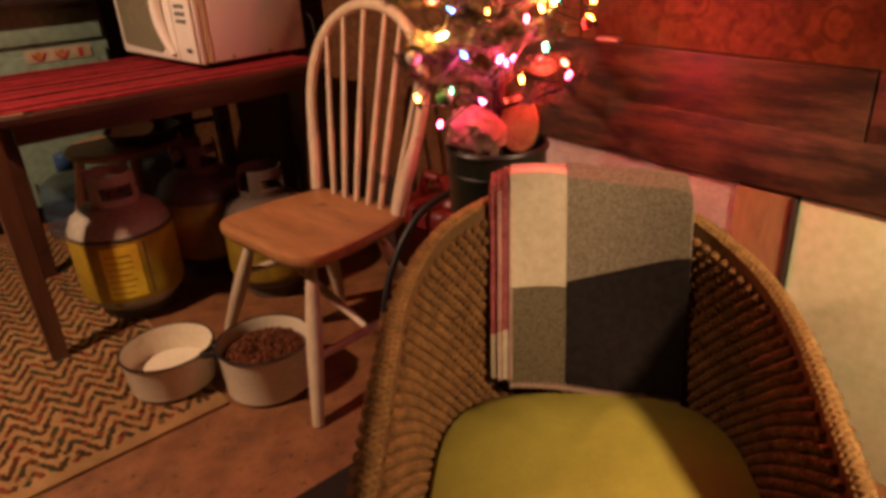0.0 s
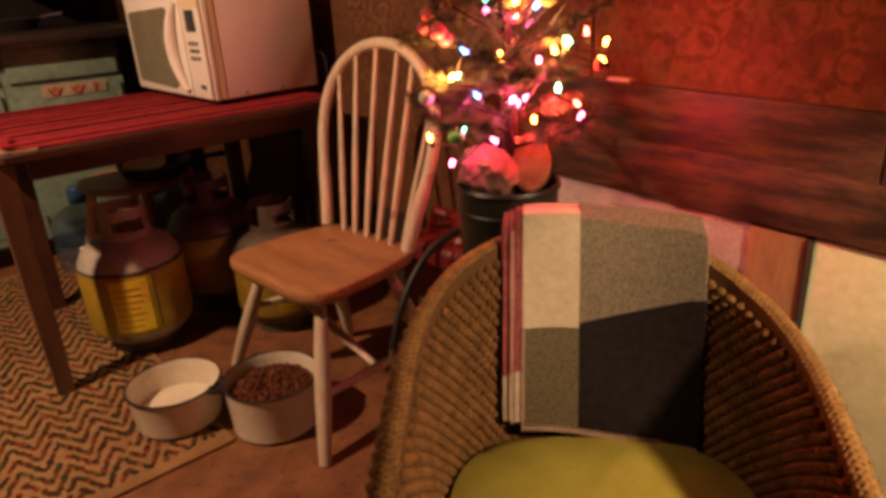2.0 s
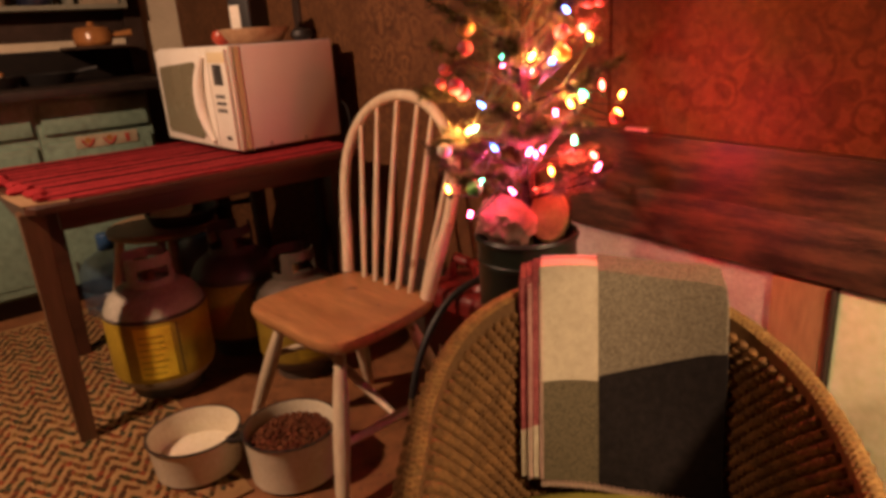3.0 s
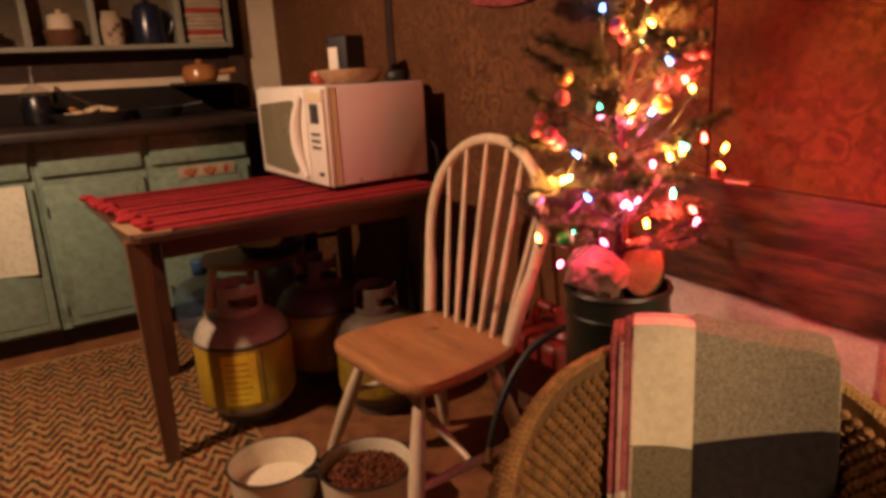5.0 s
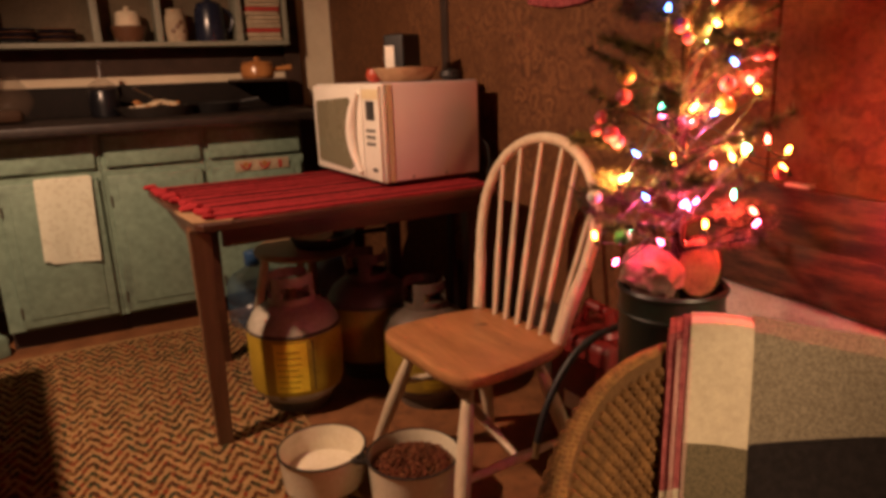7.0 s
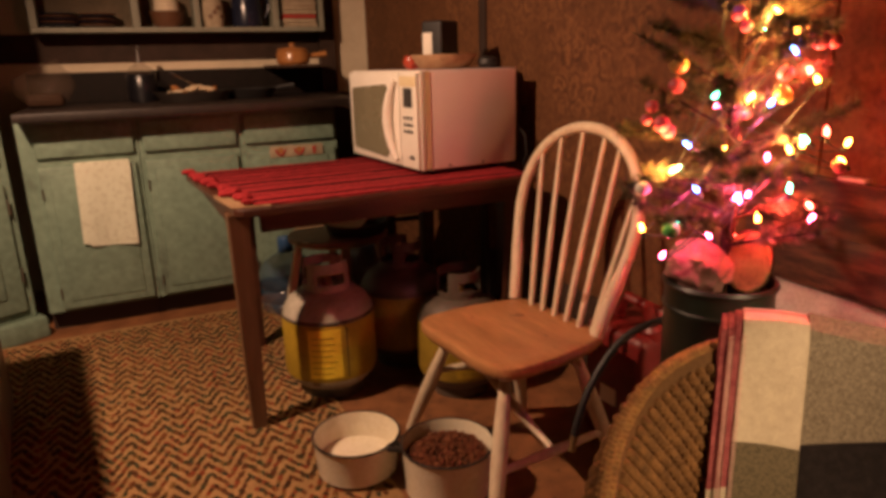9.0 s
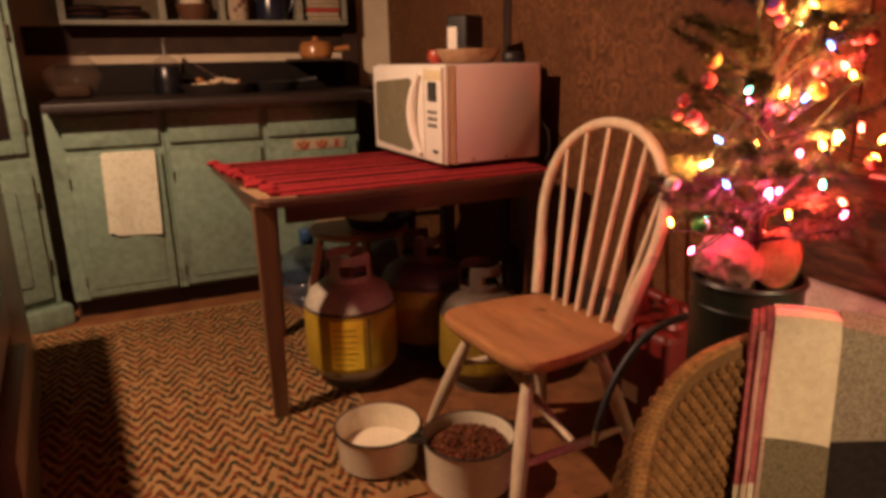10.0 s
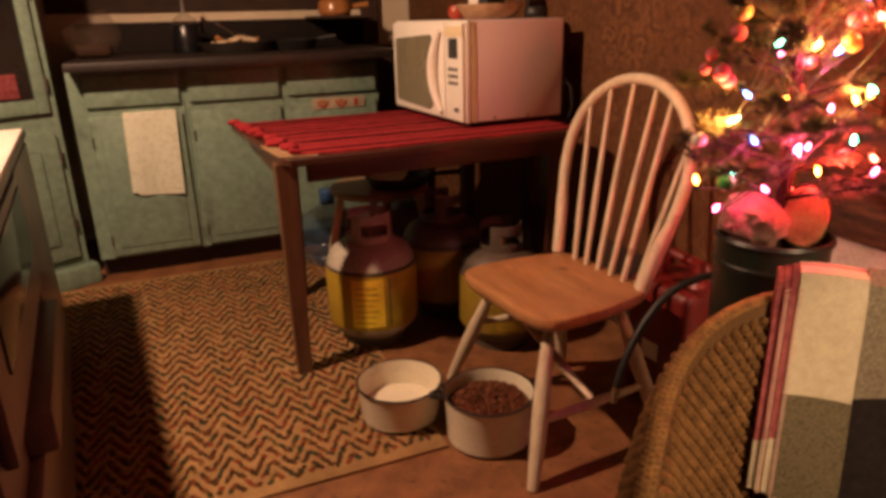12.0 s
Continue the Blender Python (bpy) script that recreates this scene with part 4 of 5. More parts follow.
def hoop(t):
    """The bent bow of the back: t from -1 to 1."""
    k = [(0.0, 0.170), (0.10, 0.190), (0.20, 0.215), (0.27, 0.224), (0.33, 0.220), (0.39, 0.198), (0.44, 0.158), (0.475, 0.104), (0.492, 0.05), (0.496, 0.0)]
    d, total = abs(t), 0.0
    steps = [math.dist(a, b) for a, b in zip(k, k[1:])]
    left = (1 - d) * sum(steps)
    h, y = k[-1]
    for (a, b), l in zip(zip(k, k[1:]), steps):
        if left <= l:
            h, y = a[0] + (b[0] - a[0]) * left / l, a[1] + (b[1] - a[1]) * left / l
            break
        left -= l
    return Vector((0.150 + 0.23 * h, math.copysign(y, t) + 0.012, SZ - 0.004 + h))


n = 60
raw = [hoop(-1 + 2 * i / n) for i in range(n + 1)]
bow = [raw[0]] + [(raw[i - 1] + 2 * raw[i] + raw[i + 1]) / 4 for i in range(1, n)] + [raw[-1]]
part("bow", sweep(bow, [0.0175] * 8 + [0.0150] * (n - 15) + [0.0175] * 8, 12), M_chair_white, ch)
for k in range(6):
    y0, y1 = -0.138 + 0.049 * k, -0.190 + 0.0745 * k
    best = min((p for p in bow if p.z > SZ + 0.28), key=lambda p: abs(p.y - y1))
    a, b = Vector((0.152, y0, SZ - 0.005)), Vector(best)
    part("spindle", sweep([a.lerp(b, t) for t in (0, 0.15, 0.35, 0.6, 1)], [0.0080, 0.0088, 0.0095, 0.0078, 0.0058], 10), M_chair_white, ch)

# ---- enamel bowls ----


def enamel_pan(at, rt, rb, h, label):
    p = thing("enamel_pan", label, "bowl", "pet bowls", at)
    part("shell", lathe([(0, 0.0), (rb - 0.01, 0), (rb, 0.008), (rt - 0.003, h - 0.01), (rt, h), (rt - 0.004, h), (rt - 0.007, h - 0.01), (rb - 0.005, 0.012), (0, 0.006)], 48), M_enamel, p)
    part("rim", lathe([(rt - 0.0040, h - 0.0008), (rt + 0.001, h - 0.0022), (rt + 0.0026, h), (rt + 0.001, h + 0.0022), (rt - 0.0040, h + 0.0020)], 48), M_rim, p, "black enamel rim")
    return p


b1 = enamel_pan((0.174, -0.358, 0.012), 0.117, 0.106, 0.106, "white enamel pan with black rim holding milky water")
part("water", lathe([(0, 0.036), (0.103, 0.036), (0.103, 0.030), (0, 0.030)], 40), M_milk, b1, "cloudy water")
part("handle", sweep(bez((0.092, -0.066, 0.078), (0.132, -0.092, 0.084), (0.112, -0.028, 0.078)), 0.006, 8), M_rim, b1, "black loop handle")
b2 = enamel_pan((0.358, -0.541, 0.003), 0.119, 0.110, 0.134, "white enamel pan filled with brown dry kibble")
part("handle", sweep(bez((-0.108, 0.055, 0.112), (-0.165, 0.075, 0.118), (-0.10, 0.09, 0.112)), 0.0075, 8), M_rim, b2, "black loop handle")
part("handle", sweep(bez((0.108, -0.06, 0.105), (0.16, -0.06, 0.10), (0.118, 0.0, 0.105)), 0.0065, 8), M_rim, b2, "black loop handle")
verts, faces = [], []
seedm = bmesh.new()
bmesh.ops.create_icosphere(seedm, subdivisions=1, radius=1)
iv, jf = [v.co.copy() for v in seedm.verts], [[v.index for v in f.verts] for f in seedm.faces]
seedm.free()
for k in range(900):
    a, r = random.uniform(0, 6.283), 0.096 * math.sqrt(random.random())
    z = 0.104 + 0.014 * (1 - (r / 0.1) ** 2) + random.uniform(-0.006, 0.004)
    rot = Euler((random.uniform(0, 3), random.uniform(0, 3), random.uniform(0, 3))).to_matrix()
    n0, s = len(verts), random.uniform(0.0045, 0.0068)
    for v in iv:
        q = rot @ Vector((v.x * s, v.y * s * 0.9, v.z * s * 0.6))
        verts.append((q.x + r * math.cos(a), q.y + r * math.sin(a), q.z + z))
    faces.extend(tuple(n0 + i for i in f) for f in jf)
me = bpy.data.meshes.new("kibble")
me.from_pydata(verts, [], faces)
me.materials.append(M_kibble)
ob = tagged(new("kibble", me), "heap of brown dry pet food", kind="stuff")
ob.parent = b2
part("fill", lathe([(0, 0.102), (0.1065, 0.098), (0.1065, 0.086), (0, 0.086)], 32), M_brownbowl, b2, "brown kibble below")

# ---- tub chair of woven cane: local x to its right, local y towards its front ----
tub = thing("wicker_chair", "brown woven cane tub chair with golden braided rim", "armchair", at=(0.635, -1.310, 0), turn=0)
FWD, RGT = Vector((-0.74, -0.672, 0)).normalized(), Vector((0.672, -0.74, 0)).normalized()
tub.matrix_basis = Matrix(((-RGT.x, FWD.x, 0, 0.635), (-RGT.y, FWD.y, 0, -1.310), (0, 0, 1, 0), (0, 0, 0, 1)))
LEN = 0.60


def plan(s, inset=0.0):
    """A point of the U-shaped plan, s from -1 (one arm's front) over 0 (back) to 1; local x is to the chair's own left."""
    w = (0.290 if s > 0 else 0.282) - inset
    bend, straight = 0.30, LEN - 0.30
    arc = math.pi / 2 * 0.29
    total = arc + straight
    d = abs(s) * total
    if d < arc:
        a = d / arc * math.pi / 2
        x, y = w * math.sin(a) ** 0.9, inset + (bend - inset) * (1 - math.cos(a))
    else:
        x, y = w, bend + (d - arc)
    return (math.copysign(x, s) if s else 0.0), y


def rim_height(y, high):
    k = [(0, 0.660), (0.05, 0.645), (0.12, 0.624), (0.18, 0.600), (0.25, 0.570), (0.37, 0.525), (0.50, 0.470), (0.60, 0.42)] if high else [(0, 0.656), (0.05, 0.628), (0.12, 0.594), (0.18, 0.572), (0.25, 0.547), (0.37, 0.513), (0.50, 0.467), (0.60, 0.42)]
    for (a, p), (b, q) in zip(k, k[1:]):
        if y <= b:
            return p + (q - p) * (y - a) / (b - a)
    return k[-1][1]


def tub_wall(s, f, off):
    """The shell: f is 0 at the floor and 1 at the rim."""
    x, y = plan(s, off)
    h = rim_height(y, s > 0)
    lean = 0.05 * (1 - f)
    shrink = 1 - 0.16 * (1 - f)
    if off < 0.012 and f > 0.45:
        bulge = (0.038 if s > 0 else 0.024) * math.sin(math.pi * (1 - f) / 0.55)
        shrink += bulge / 0.28
        lean -= bulge * 0.6
    return Vector((x * shrink, y + lean * max(0, 1 - y / 0.3), 0.03 + (h - 0.03) * f))


n = 120
rows = [[tub_wall(-1 + 2 * i / n, f, 0.016) for i in range(n + 1)] for f in (k / 14 for k in range(15))]
part("core", sheet(rows, 0.012), M_wicker_dark, tub, "darker cane behind the weave")
# stakes and weavers
ns = 150
for side, off in ((1, 0.006), (0, 0.026)):
    bm = bmesh.new()
    nw = 36 if side else 30
    m = ns * 4
    for r in range(nw):
        pts, rad = [], []
        for i in range(m + 1):
            s = -1 + 2 * i / m
            out = math.cos(math.pi * (i / 4 + r))
            f = (0.30 + 0.675 * (r + 0.5) / nw) if not side else (0.02 + 0.968 * (r + 0.5) / nw)
            f += 0.0035 * noise.noise(Vector((i * 0.21, r * 1.7, side)))
            pts.append(tub_wall(s, f, off + (0.0030 * out if not side else -0.0014 * out)))
            rad.append((0.0060 + 0.0022 * out if side else 0.0056 + 0.0032 * out) + 0.0006 * noise.noise(Vector((i * 0.6, r * 3.1, 4))))
        sweep(pts, rad, 6, bm, cap=False)
    part("weave_inside" if not side else "weave_outside", bm, M_wicker, tub, "knobbly woven brown cane", kind="stuff")
rimc = [tub_wall(-1 + 2 * i / 160, 1.0, 0.016) for i in range(161)]
part("rim", sweep(rimc, 0.0095, 10), M_wicker, tub, "brown cane rim")
bm = bmesh.new()
for strand in range(4):
    pts, rad = [], []
    for i in range(1001):
        s = -1 + 2 * i / 1000
        c = tub_wall(s, 1.0, 0.016)
        d = (tub_wall(min(1, s + 0.004), 1, 0.016) - tub_wall(max(-1, s - 0.004), 1, 0.016)).normalized()
        side = d.cross(Vector((0, 0, 1))).normalized()
        a = i * 0.27 + strand * math.pi / 2
        up = side.cross(d)
        pts.append(c + 0.0100 * math.sin(a) * side + up * (0.0062 + 0.0018 * math.cos(2 * a) - 0.0035 * math.sin(a) ** 2))
        rad.append(0.0030 + 0.0008 * noise.noise(Vector((i * 0.12, strand * 5, 1))))
    sweep(pts, rad, 5, bm)
part("rim_braid", bm, M_wicker_rim, tub, "golden braided cane edge", kind="stuff")
for sx in (-1, 1):
    a = tub_wall(sx, 1.0, 0.016)
    b = tub_wall(sx, 0.0, 0.016)
    part("front_post", sweep([a, (a + b) / 2, b, (b.x, b.y, 0.0)], [0.017, 0.02, 0.02, 0.02], 10), M_wicker_rim, tub)
part("seat_deck", outline_slab([plan(-1 + 2 * i / 40, 0.05) for i in range(41)], 0.20, 0.235), M_wicker, tub)

cu = thing("seat_cushion", "olive green cotton cushion on the wicker chair", "cushion")
cu.matrix_basis = tub.matrix_basis.copy()
pts = []
for i in range(56):
    a = 2 * math.pi * i / 56
    c, d = math.cos(a), math.sin(a)
    pts.append((0.232 * math.copysign(abs(c) ** 0.62, c), 0.345 + 0.228 * math.copysign(abs(d) ** 0.62, d)))
bm = bmesh.new()
cen = Vector((0, 0.345, 0))
rings = []
for sc, z in ((0.90, 0.238), (0.99, 0.246), (1.025, 0.270), (1.02, 0.298), (0.975, 0.317), (0.86, 0.327), (0.62, 0.335), (0.35, 0.339), (0.12, 0.340)):
    rings.append([bm.verts.new((cen.x + (x - cen.x) * sc, cen.y + (y - cen.y) * sc, z + (0.008 * noise.noise(Vector((x * 11 * sc, y * 7 * sc, 2))) if sc < 0.95 and z > 0.3 else 0))) for x, y in pts])
for A, B in zip(rings, rings[1:]):
    for j in range(len(A)):
        k = (j + 1) % len(A)
        bm.faces.new((A[j], A[k], B[k], B[j]))
bm.faces.new(rings[0][::-1])
bm.faces.new(rings[-1])
part("pad", bm, M_cushion, cu)
part("piping", sweep([(cen.x + (x - cen.x) * 1.027, cen.y + (y - cen.y) * 1.027, 0.286) for x, y in pts], 0.0045, 6, closed=True), M_cushion, cu)

# blanket folded over the back, in the chair's own axes; local x runs to the chair's left, which is the viewer's right to left
bl = thing("folded_blanket", "folded checked wool blanket hung over the wicker chair", "blanket")
bl.matrix_basis = tub.matrix_basis.copy()


def drape(x, v, lift=0.0):
    """x across, v metres down the front from the top of the rim; negative v is down the back."""
    zt = 0.677 + 0.065 * x - 0.35 * x * x + 0.010 * math.sin(9 * x) + (1.15 * x * x - 5 * max(0, -x - 0.12) ** 2 if x < 0 else 0)
    c = 2.1 * x * x
    if v < 0:
        return Vector((x, -0.012 - lift + c * 0.75, zt + v))
    if v < 0.05:
        a = v / 0.05 * math.pi / 2
        return Vector((x, -0.012 + c * (0.75 + 0.25 * math.sin(a)) + (0.044 + lift) * math.sin(a), zt - 0.026 * (1 - math.cos(a)) + lift * math.cos(a)))
    w = v - 0.05
    bow_in = 0.010 * math.cos(x * 9) * min(1, w * 6)
    return Vector((x * (1 + 0.06 * w), 0.032 + c * (1 - 1.8 * w) + bow_in * 0.3 + 0.22 * w + lift + 0.0025 * math.sin(v * 23 + x * 11), zt - 0.026 - 0.97 * w))


def swatch(name, x0, x1, v0, v1, material, lift=0.0, label="", nx=10, nv=14, thick=0.010, skew=0.0):
    rows = [[drape(x0 + (x1 - x0) * i / nx, v0 + (v1 - v0) * j / nv + skew * (i / nx), lift) for i in range(nx + 1)] for j in range(nv + 1)]
    return part(name, sheet(rows, thick), material, bl, label)


XA, XS, XB, VB, VM = 0.118, 0.027, -0.158, 0.384, 0.210
swatch("check", XS + 0.0002, XA, -0.16, VM, M_w_cream, 0.010, "cream wool check")
for x0, x1, m_, m2, a, b in ((XB, XS, M_w_grey, M_w_black, -0.080, -0.008), (XS + 0.0002, XA, None, M_w_dgrey, 0.0, 0.0)):
    if m_:
        swatch("check", x0, x1, -0.16, VM + 0.012, m_, 0.0085, "grey wool check")
    rows = [[drape(x0 + (x1 - x0) * i / 10, (VM + a * (1 - i / 10) + b * (i / 10) + 0.0002) + (VB - VM - a * (1 - i / 10) - b * (i / 10)) * j / 14, 0.0115) for i in range(11)] for j in range(15)]
    part("check", sheet(rows, 0.010), m2, bl, "charcoal wool check" if m2 is M_w_black else "dark grey wool check")
swatch("under_layer", XB + 0.004, XA + 0.012, -0.15, VB - 0.004, M_w_wine, 0.0, "burgundy folded layer", thick=0.009)
for k in range(3):
    x0 = XA + 0.003 + 0.0095 * k
    swatch("fold", x0, x0 + 0.0085, -0.05, 0.282 + 0.004 * k, M_w_wine, 0.010 - 0.003 * k, "burgundy fold edge", 3, 16, 0.007)
    swatch("fold", x0, x0 + 0.0085, 0.2822 + 0.004 * k, VB - 0.008, M_w_cream, 0.010 - 0.003 * k, "cream fold edge", 3, 8, 0.007)
bm = bmesh.new()
for k in range(62):
    v = 0.045 + (VB - 0.055) * k / 61
    for x in (XA - 0.001, XA + 0.016):
        p, q = drape(x - 0.003, v, 0.0125), drape(x + 0.003, v + 0.0022, 0.0125)
        sweep([p, q], 0.0013, 5, bm)
part("stitching", bm, M_stitch, bl, "pink blanket stitching", kind="stuff")
bm = bmesh.new()
for k in range(30):
    x = XA - 0.002 - k * 0.0075
    sweep([drape(x, VB - 0.004, 0.013), drape(x - 0.002, VB + 0.009, 0.011)], 0.0013, 5, bm)
part("hem_stitching", bm, M_stitch, bl, kind="stuff")
swatch("hem", XB, XA, VB + 0.0003, VB + 0.011, M_w_cream, 0.006, "cream hem", 12, 2, 0.006)

# ---- lit tree in its bin ----
bin_ = thing("metal_bin", "tall dark green enamel bin with a rolled rim", "bin", at=(0.712, -1.035, 0))
part("bin_body", lathe([(0, 0.01), (0.085, 0.0), (0.092, 0.02), (0.100, 0.62), (0.100, 0.652), (0.096, 0.652), (0.095, 0.62), (0.088, 0.03), (0, 0.025)], 40), M_pot, bin_)
part("rim", lathe([(0.0965, 0.648), (0.104, 0.647), (0.106, 0.653), (0.103, 0.659), (0.0965, 0.658)], 40), M_pot, bin_)
part("hoop", lathe([(0.0995, 0.60), (0.1025, 0.603), (0.1025, 0.607), (0.0998, 0.61)], 40), M_pot, bin_)
part("fill", lathe([(0, 0.632), (0.0945, 0.632), (0.094, 0.60), (0, 0.60)], 32), M_bark, bin_, "dark soil")
log = thing("log_round", "pale cut log standing in the bin", "log", at=(0.742, -1.085, 0.633))
log.matrix_basis = pose(0.755, -1.060, 0.692, 80, 0, -52) @ Matrix.Diagonal((0.86, 1.18, 1, 1))
part("wood", lathe([(0, 0), (0.046, 0), (0.048, 0.006), (0.047, 0.044), (0.043, 0.048), (0, 0.049)], 24), M_logwood, log)
part("bark_ring", lathe([(0.0475, 0.003), (0.0515, 0.006), (0.0505, 0.040), (0.0472, 0.044)], 24), M_bark, log)
sack = thing("cloth_bundle", "crumpled pale cloth wrapped round the tree foot", "cloth", at=(0.675, -1.020, 0.633))
bm = bmesh.new()
bmesh.ops.create_icosphere(bm, subdivisions=4, radius=1)
for v in bm.verts:
    c = v.co.copy()
    k = 1 + 0.20 * noise.noise(c * 2.4) + 0.12 * noise.noise(c * 5) + 0.05 * noise.noise(c * 13)
    v.co = Vector((0.056 * c.x * k, 0.060 * c.y * k, 0.05 + 0.052 * c.z * k))
part("cloth", bm, M_burlap, sack)

tree = thing("christmas_tree", "small sparse evergreen with ornaments and coloured lights", "tree", at=(0.700, -1.050, 0.634))
TH = 0.90
trunk = [(0.004 * math.sin(k), 0.004 * math.cos(1.7 * k), TH * k / 10) for k in range(11)]
part("trunk", sweep(trunk, [0.014 * (1 - 0.085 * k) for k in range(11)], 10), M_bark, tree)
nv, nf = [], []


def needle(p, d, l):
    side = d.cross(Vector((random.uniform(-1, 1), random.uniform(-1, 1), 1))).normalized() * 0.0013
    up = d.cross(side).normalized() * 0.0007
    n = len(nv)
    nv.extend((p + side, p - side, p + up, p + d * l))
    nf.extend(((n, n + 1, n + 3), (n + 1, n + 2, n + 3), (n + 2, n, n + 3)))


for k in range(64):
    h = 0.06 + 0.82 * (k / 64) ** 0.92
    a = k * 2.39996 + random.uniform(-.3, .3)
    reach = (0.210 * (1 - 0.78 * (h / TH)) + 0.02) * random.uniform(0.72, 1.12)
    if math.cos(a) > 0.2 or (h > 0.4 and math.cos(a) < 0):
        reach *= 0.82
    p0 = Vector((0, 0, h))
    p2 = Vector((math.cos(a) * reach, math.sin(a) * reach, h + random.uniform(0.02, 0.10)))
    p1 = (p0 + p2) / 2 + Vector((0, 0, random.uniform(-0.01, 0.03)))
    pts = bez(p0, p1, p2, 8)
    limb = sweep(pts, [0.0042 * (1 - 0.09 * i) for i in range(9)], 5)
    twigs = [pts]
    for q in range(5):
        b = pts[3 + q]
        da = a + random.choice((-1, 1)) * random.uniform(0.5, 1.0)
        e = b + Vector((math.cos(da), math.sin(da), random.uniform(-0.1, 0.5))) * random.uniform(0.025, 0.07)
        tw = [b.lerp(e, t / 4) for t in range(5)]
        sweep(tw, 0.0017, 4, limb)
        twigs.append(tw)
    part("limb", limb, M_bark, tree)
    for tw in twigs:
        for i in range(len(tw) - 1):
            d = (tw[i + 1] - tw[i])
            for _ in range(30 if tw is not pts else (26 if i > 2 else 18)):
                t = random.random()
                out = Vector((random.gauss(0, 1), random.gauss(0, 1), random.gauss(0, 1)))
                dd = (d.normalized() * 0.55 + out.normalized() * 0.75).normalized()
                needle(tw[i] + d * t, dd, random.uniform(0.013, 0.028))
me = bpy.data.meshes.new("needles")
me.from_pydata([tuple(v) for v in nv], [], nf)
me.materials.append(M_needle)
ob = tagged(new("needles", me), "thin green and brown needles", kind="stuff")
ob.parent = tree

AMBER = [(0.553, -0.989, 0.768), (0.579, -1.029, 0.877), (0.655, -1.113, 0.999), (0.692, -1.041, 0.890), (0.689, -1.039, 0.906), (0.695, -1.166, 0.918), (0.725, -1.166, 0.925),
         (0.808, -1.189, 0.923), (0.807, -1.183, 0.891), (0.699, -1.116, 0.793), (0.702, -1.112, 1.136), (0.748, -1.117, 1.106), (0.747, -1.164, 1.027), (0.707, -1.041, 0.941)]
PINK = [(0.582, -1.016, 0.718), (0.608, -1.090, 0.988), (0.640, -1.118, 0.837), (0.734, -1.062, 0.821), (0.741, -1.090, 0.893), (0.769, -1.168, 0.794), (0.690, -1.021, 0.741), (0.724, -1.052, 0.811)]
RED = [(0.767, -1.177, 0.943), (0.737, -1.184, 0.823), (0.719, -1.091, 1.180), (0.756, -1.142, 1.041), (0.718, -1.056, 0.738)]
GREEN = [(0.630, -0.998, 0.767), (0.666, -1.032, 1.001), (0.604, -1.016, 0.875), (0.700, -1.171, 0.854), (0.732, -1.064, 1.106), (0.730, -1.166, 0.932)]
BLUE = [(0.617, -1.023, 0.918), (0.633, -1.034, 0.839), (0.618, -1.082, 1.163), (0.708, -1.146, 1.074), (0.714, -1.109, 0.990)]
ROUND = {"amber": AMBER, "pink": PINK, "red": RED, "green": GREEN, "blue": BLUE}
lights = thing("string_lights", "string of lit coloured miniature bulbs on green wire", "string lights")
shape = {c: mesh_of("bulb", lathe([(0, -0.008), (0.0034, -0.006), (0.0044, -0.001), (0.0037, 0.005), (0, 0.010)], 10), M_light[c]) for c in ROUND}
socket = mesh_of("socket", lathe([(0, -0.020), (0.0036, -0.020), (0.0042, -0.008), (0, -0.0075)], 8), M_wire)
spots = []
for c, places in ROUND.items():
    for p in places:
        ob = new("bulb", shape[c])
        ob.matrix_basis = pose(*p, random.uniform(-50, 50), random.uniform(-50, 50), 0)
        ob.parent = lights
        ob["label"] = "lit " + c + " bulb"
        so = new("socket", socket)
        so.parent = ob
        spots.append(Vector(p))
spots.sort(key=lambda p: p.z + 0.05 * math.atan2(p.y + 1.05, p.x - 0.70))
for a, b in zip(spots, spots[1:]):
    sag = (a + b) / 2 + Vector((random.uniform(-.02, .02), random.uniform(-.02, .02), -0.025))
    part("wire", sweep(bez(a + Vector((0, 0, -0.012)), sag, b + Vector((0, 0, -0.012)), 6), 0.0013, 4), M_wire, lights)


def ornament(at, r, material, label):
    o = thing("ornament", label, "ornament", "tree ornaments", at)
    part("ball", lathe([(r * math.sin(a), -r * math.cos(a)) for a in (math.pi * k / 12 for k in range(13))], 18), material, o)
    part("cap", lathe([(0, r * 0.95), (r * 0.25, r * 0.95), (r * 0.25, r * 1.15), (0, r * 1.18)], 10), M_gold, o)
    return o


M_pinkorn = mat("pink_glass", (0.62, 0.12, 0.17), (0.50, 0.08, 0.12), 0.42, bump=0)
M_greenorn = mat("green_glass", (0.10, 0.42, 0.12), (0.06, 0.30, 0.08), 0.2, bump=0)
for p, r in (((0.600, -1.008, 1.056), 0.017), ((0.713, -1.127, 1.003), 0.015), ((0.742, -1.112, 0.998), 0.013), ((0.812, -1.175, 0.884), 0.012), ((0.718, -1.054, 0.969), 0.012), ((0.706, -1.046, 0.925), 0.011)):
    ornament(p, r, M_gold, "small gold glass ball on the tree")
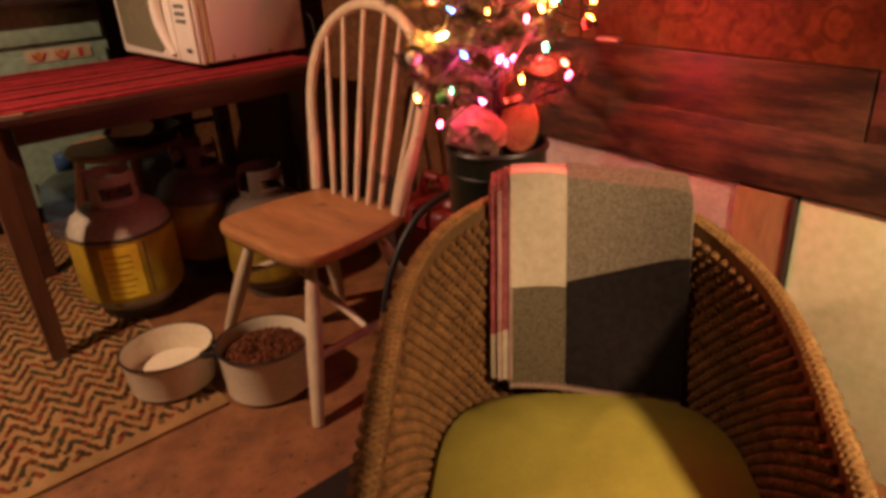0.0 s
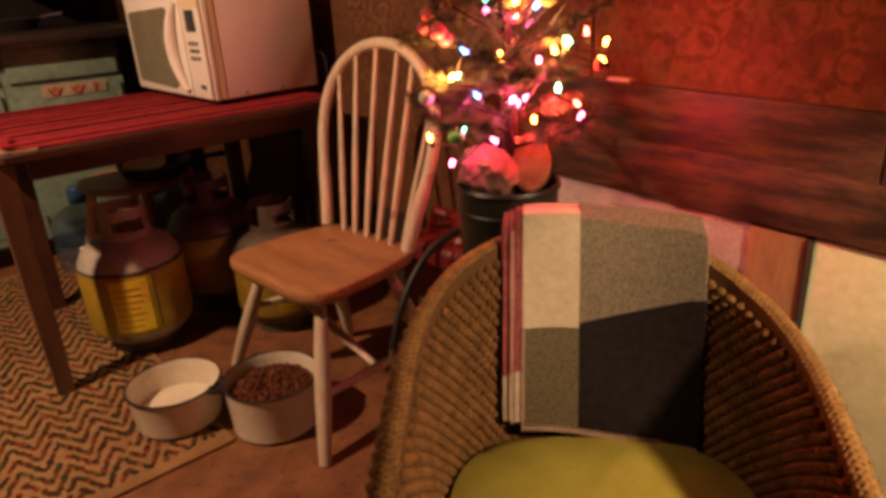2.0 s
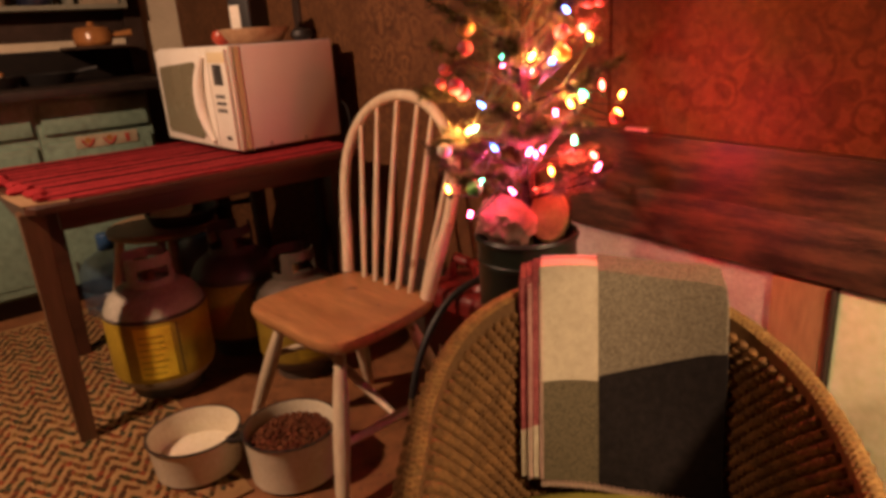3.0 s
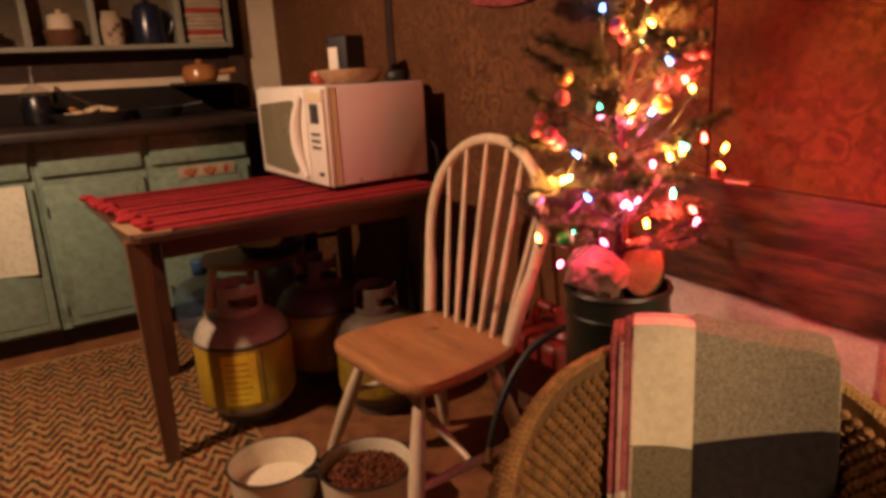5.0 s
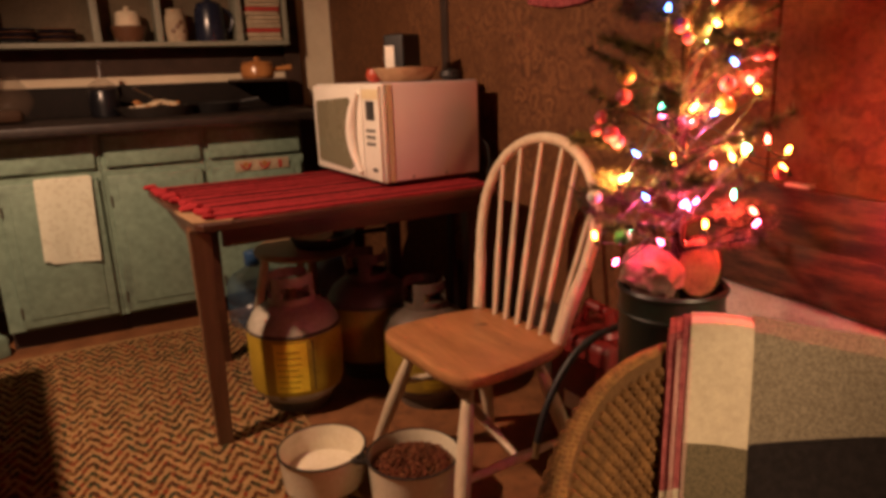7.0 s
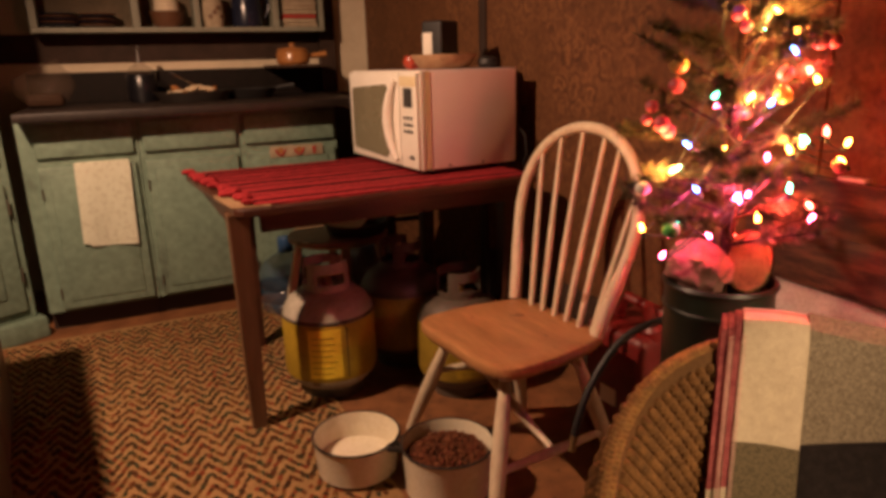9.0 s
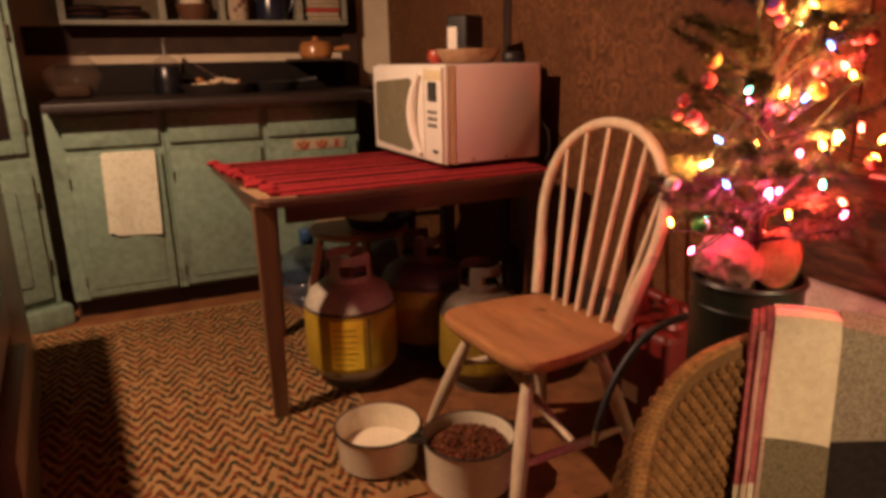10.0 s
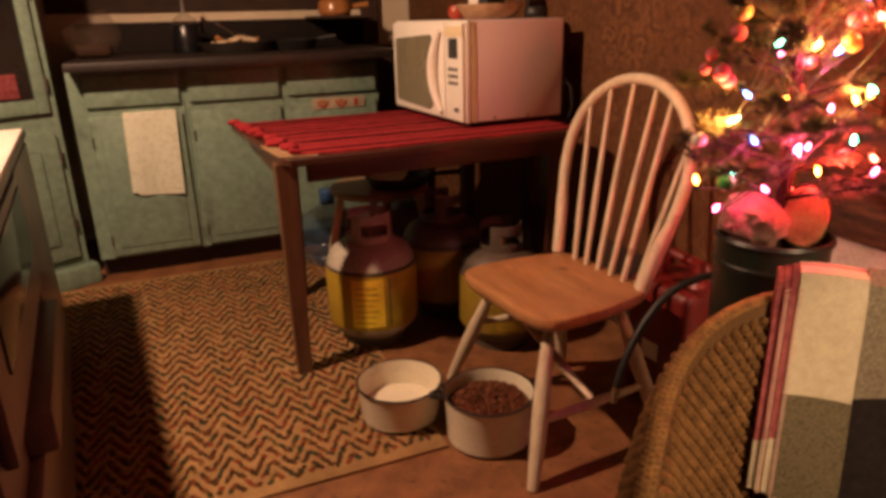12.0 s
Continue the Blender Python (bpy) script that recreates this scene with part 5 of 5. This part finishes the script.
for p, r in (((0.598, -1.006, 1.020), 0.014), ((0.576, -1.000, 0.955), 0.015), ((0.566, -0.985, 0.985), 0.012), ((0.590, -1.002, 0.942), 0.013), ((0.560, -0.978, 0.962), 0.010), ((0.745, -1.165, 1.087), 0.013),
             ((0.731, -1.150, 1.096), 0.012), ((0.756, -1.180, 1.086), 0.011), ((0.716, -1.128, 1.038), 0.013), ((0.762, -1.211, 0.888), 0.010), ((0.662, -1.070, 1.136), 0.013), ((0.671, -1.079, 1.115), 0.010)):
    ornament(p, r, M_pinkorn, "shiny pink glass ball on the tree")
ornament((0.578, -1.036, 0.771), 0.016, M_greenorn, "green glass ball low on the tree")
ornament((0.548, -0.992, 0.843), 0.014, M_mw_white, "small white ball hanging by the chair back")

# ---- red can and hose beside the bin ----
can = thing("fuel_can", "red plastic fuel can standing by the bin", "fuel can", at=(0.945, -0.57, 0), turn=4)
bm = box((-0.10, -0.11, 0.0), (0.11, 0.11, 0.36), 0.03, segments=3)
part("tank", bm, M_gascan, can)
part("rib", box((-0.106, -0.09, 0.06), (-0.098, 0.09, 0.30), 0.006), M_gascan, can)
part("handle", sweep([(0.0, -0.09, 0.355), (0.0, -0.08, 0.41), (0.0, 0.05, 0.42), (0.0, 0.08, 0.355)], 0.016, 10), M_gascan, can)
part("spout", lathe([(0.03, 0), (0.03, 0.03), (0.018, 0.04), (0.012, 0.10), (0, 0.10)], 16), M_gascan, can, m=pose(-0.03, -0.085, 0.352, 0, -18, 0))
part("label", box((-0.1075, -0.03, 0.14), (-0.1062, 0.03, 0.19)), M_mw_white, can, "small white label")
hose = thing("gas_hose", "black rubber hose with a brass end fitting", "hose")
hp = [(0.81, -0.82, 0.482), (0.75, -0.81, 0.474), (0.69, -0.80, 0.448), (0.635, -0.80, 0.400), (0.594, -0.80, 0.338), (0.573, -0.80, 0.288), (0.558, -0.80, 0.236)]
fine = []
for i in range(len(hp) - 1):
    a, b, c, d = (Vector(hp[max(0, min(len(hp) - 1, i + j))]) for j in (-1, 0, 1, 2))
    for t in (k / 6 for k in range(6)):
        fine.append(0.5 * ((2 * b) + (c - a) * t + (2 * a - 5 * b + 4 * c - d) * t * t + (3 * b - a - 3 * c + d) * t ** 3))
fine.append(Vector(hp[-1]))
part("tube", sweep(fine, 0.0088, 10), M_hose, hose)
part("fitting", sweep([(0.5582, -0.80, 0.237), (0.557, -0.80, 0.226), (0.555, -0.80, 0.210), (0.553, -0.80, 0.198)], [0.0085, 0.0095, 0.007, 0.009], 10), M_brass, hose, "brass end fitting")

# ---- red cloth high on the wall ----
drop = thing("red_hanging", "dark red cloth swag hung high on the wall", "hanging")
rows = [[(XW - 0.006 - 0.010 * math.sin(u * 18) ** 2 * v, -0.46 + 0.40 * u, 1.46 - v * (0.185 + 0.025 * math.sin(math.pi * u))) for u in (k / 30 for k in range(31))] for v in (j / 10 for j in range(11))]
part("cloth", sheet(rows, 0.003), M_w_wine, drop)
part("rod", sweep([(XW - 0.010, -0.48, 1.462), (XW - 0.010, -0.04, 1.462)], 0.006, 8), M_bark, drop)
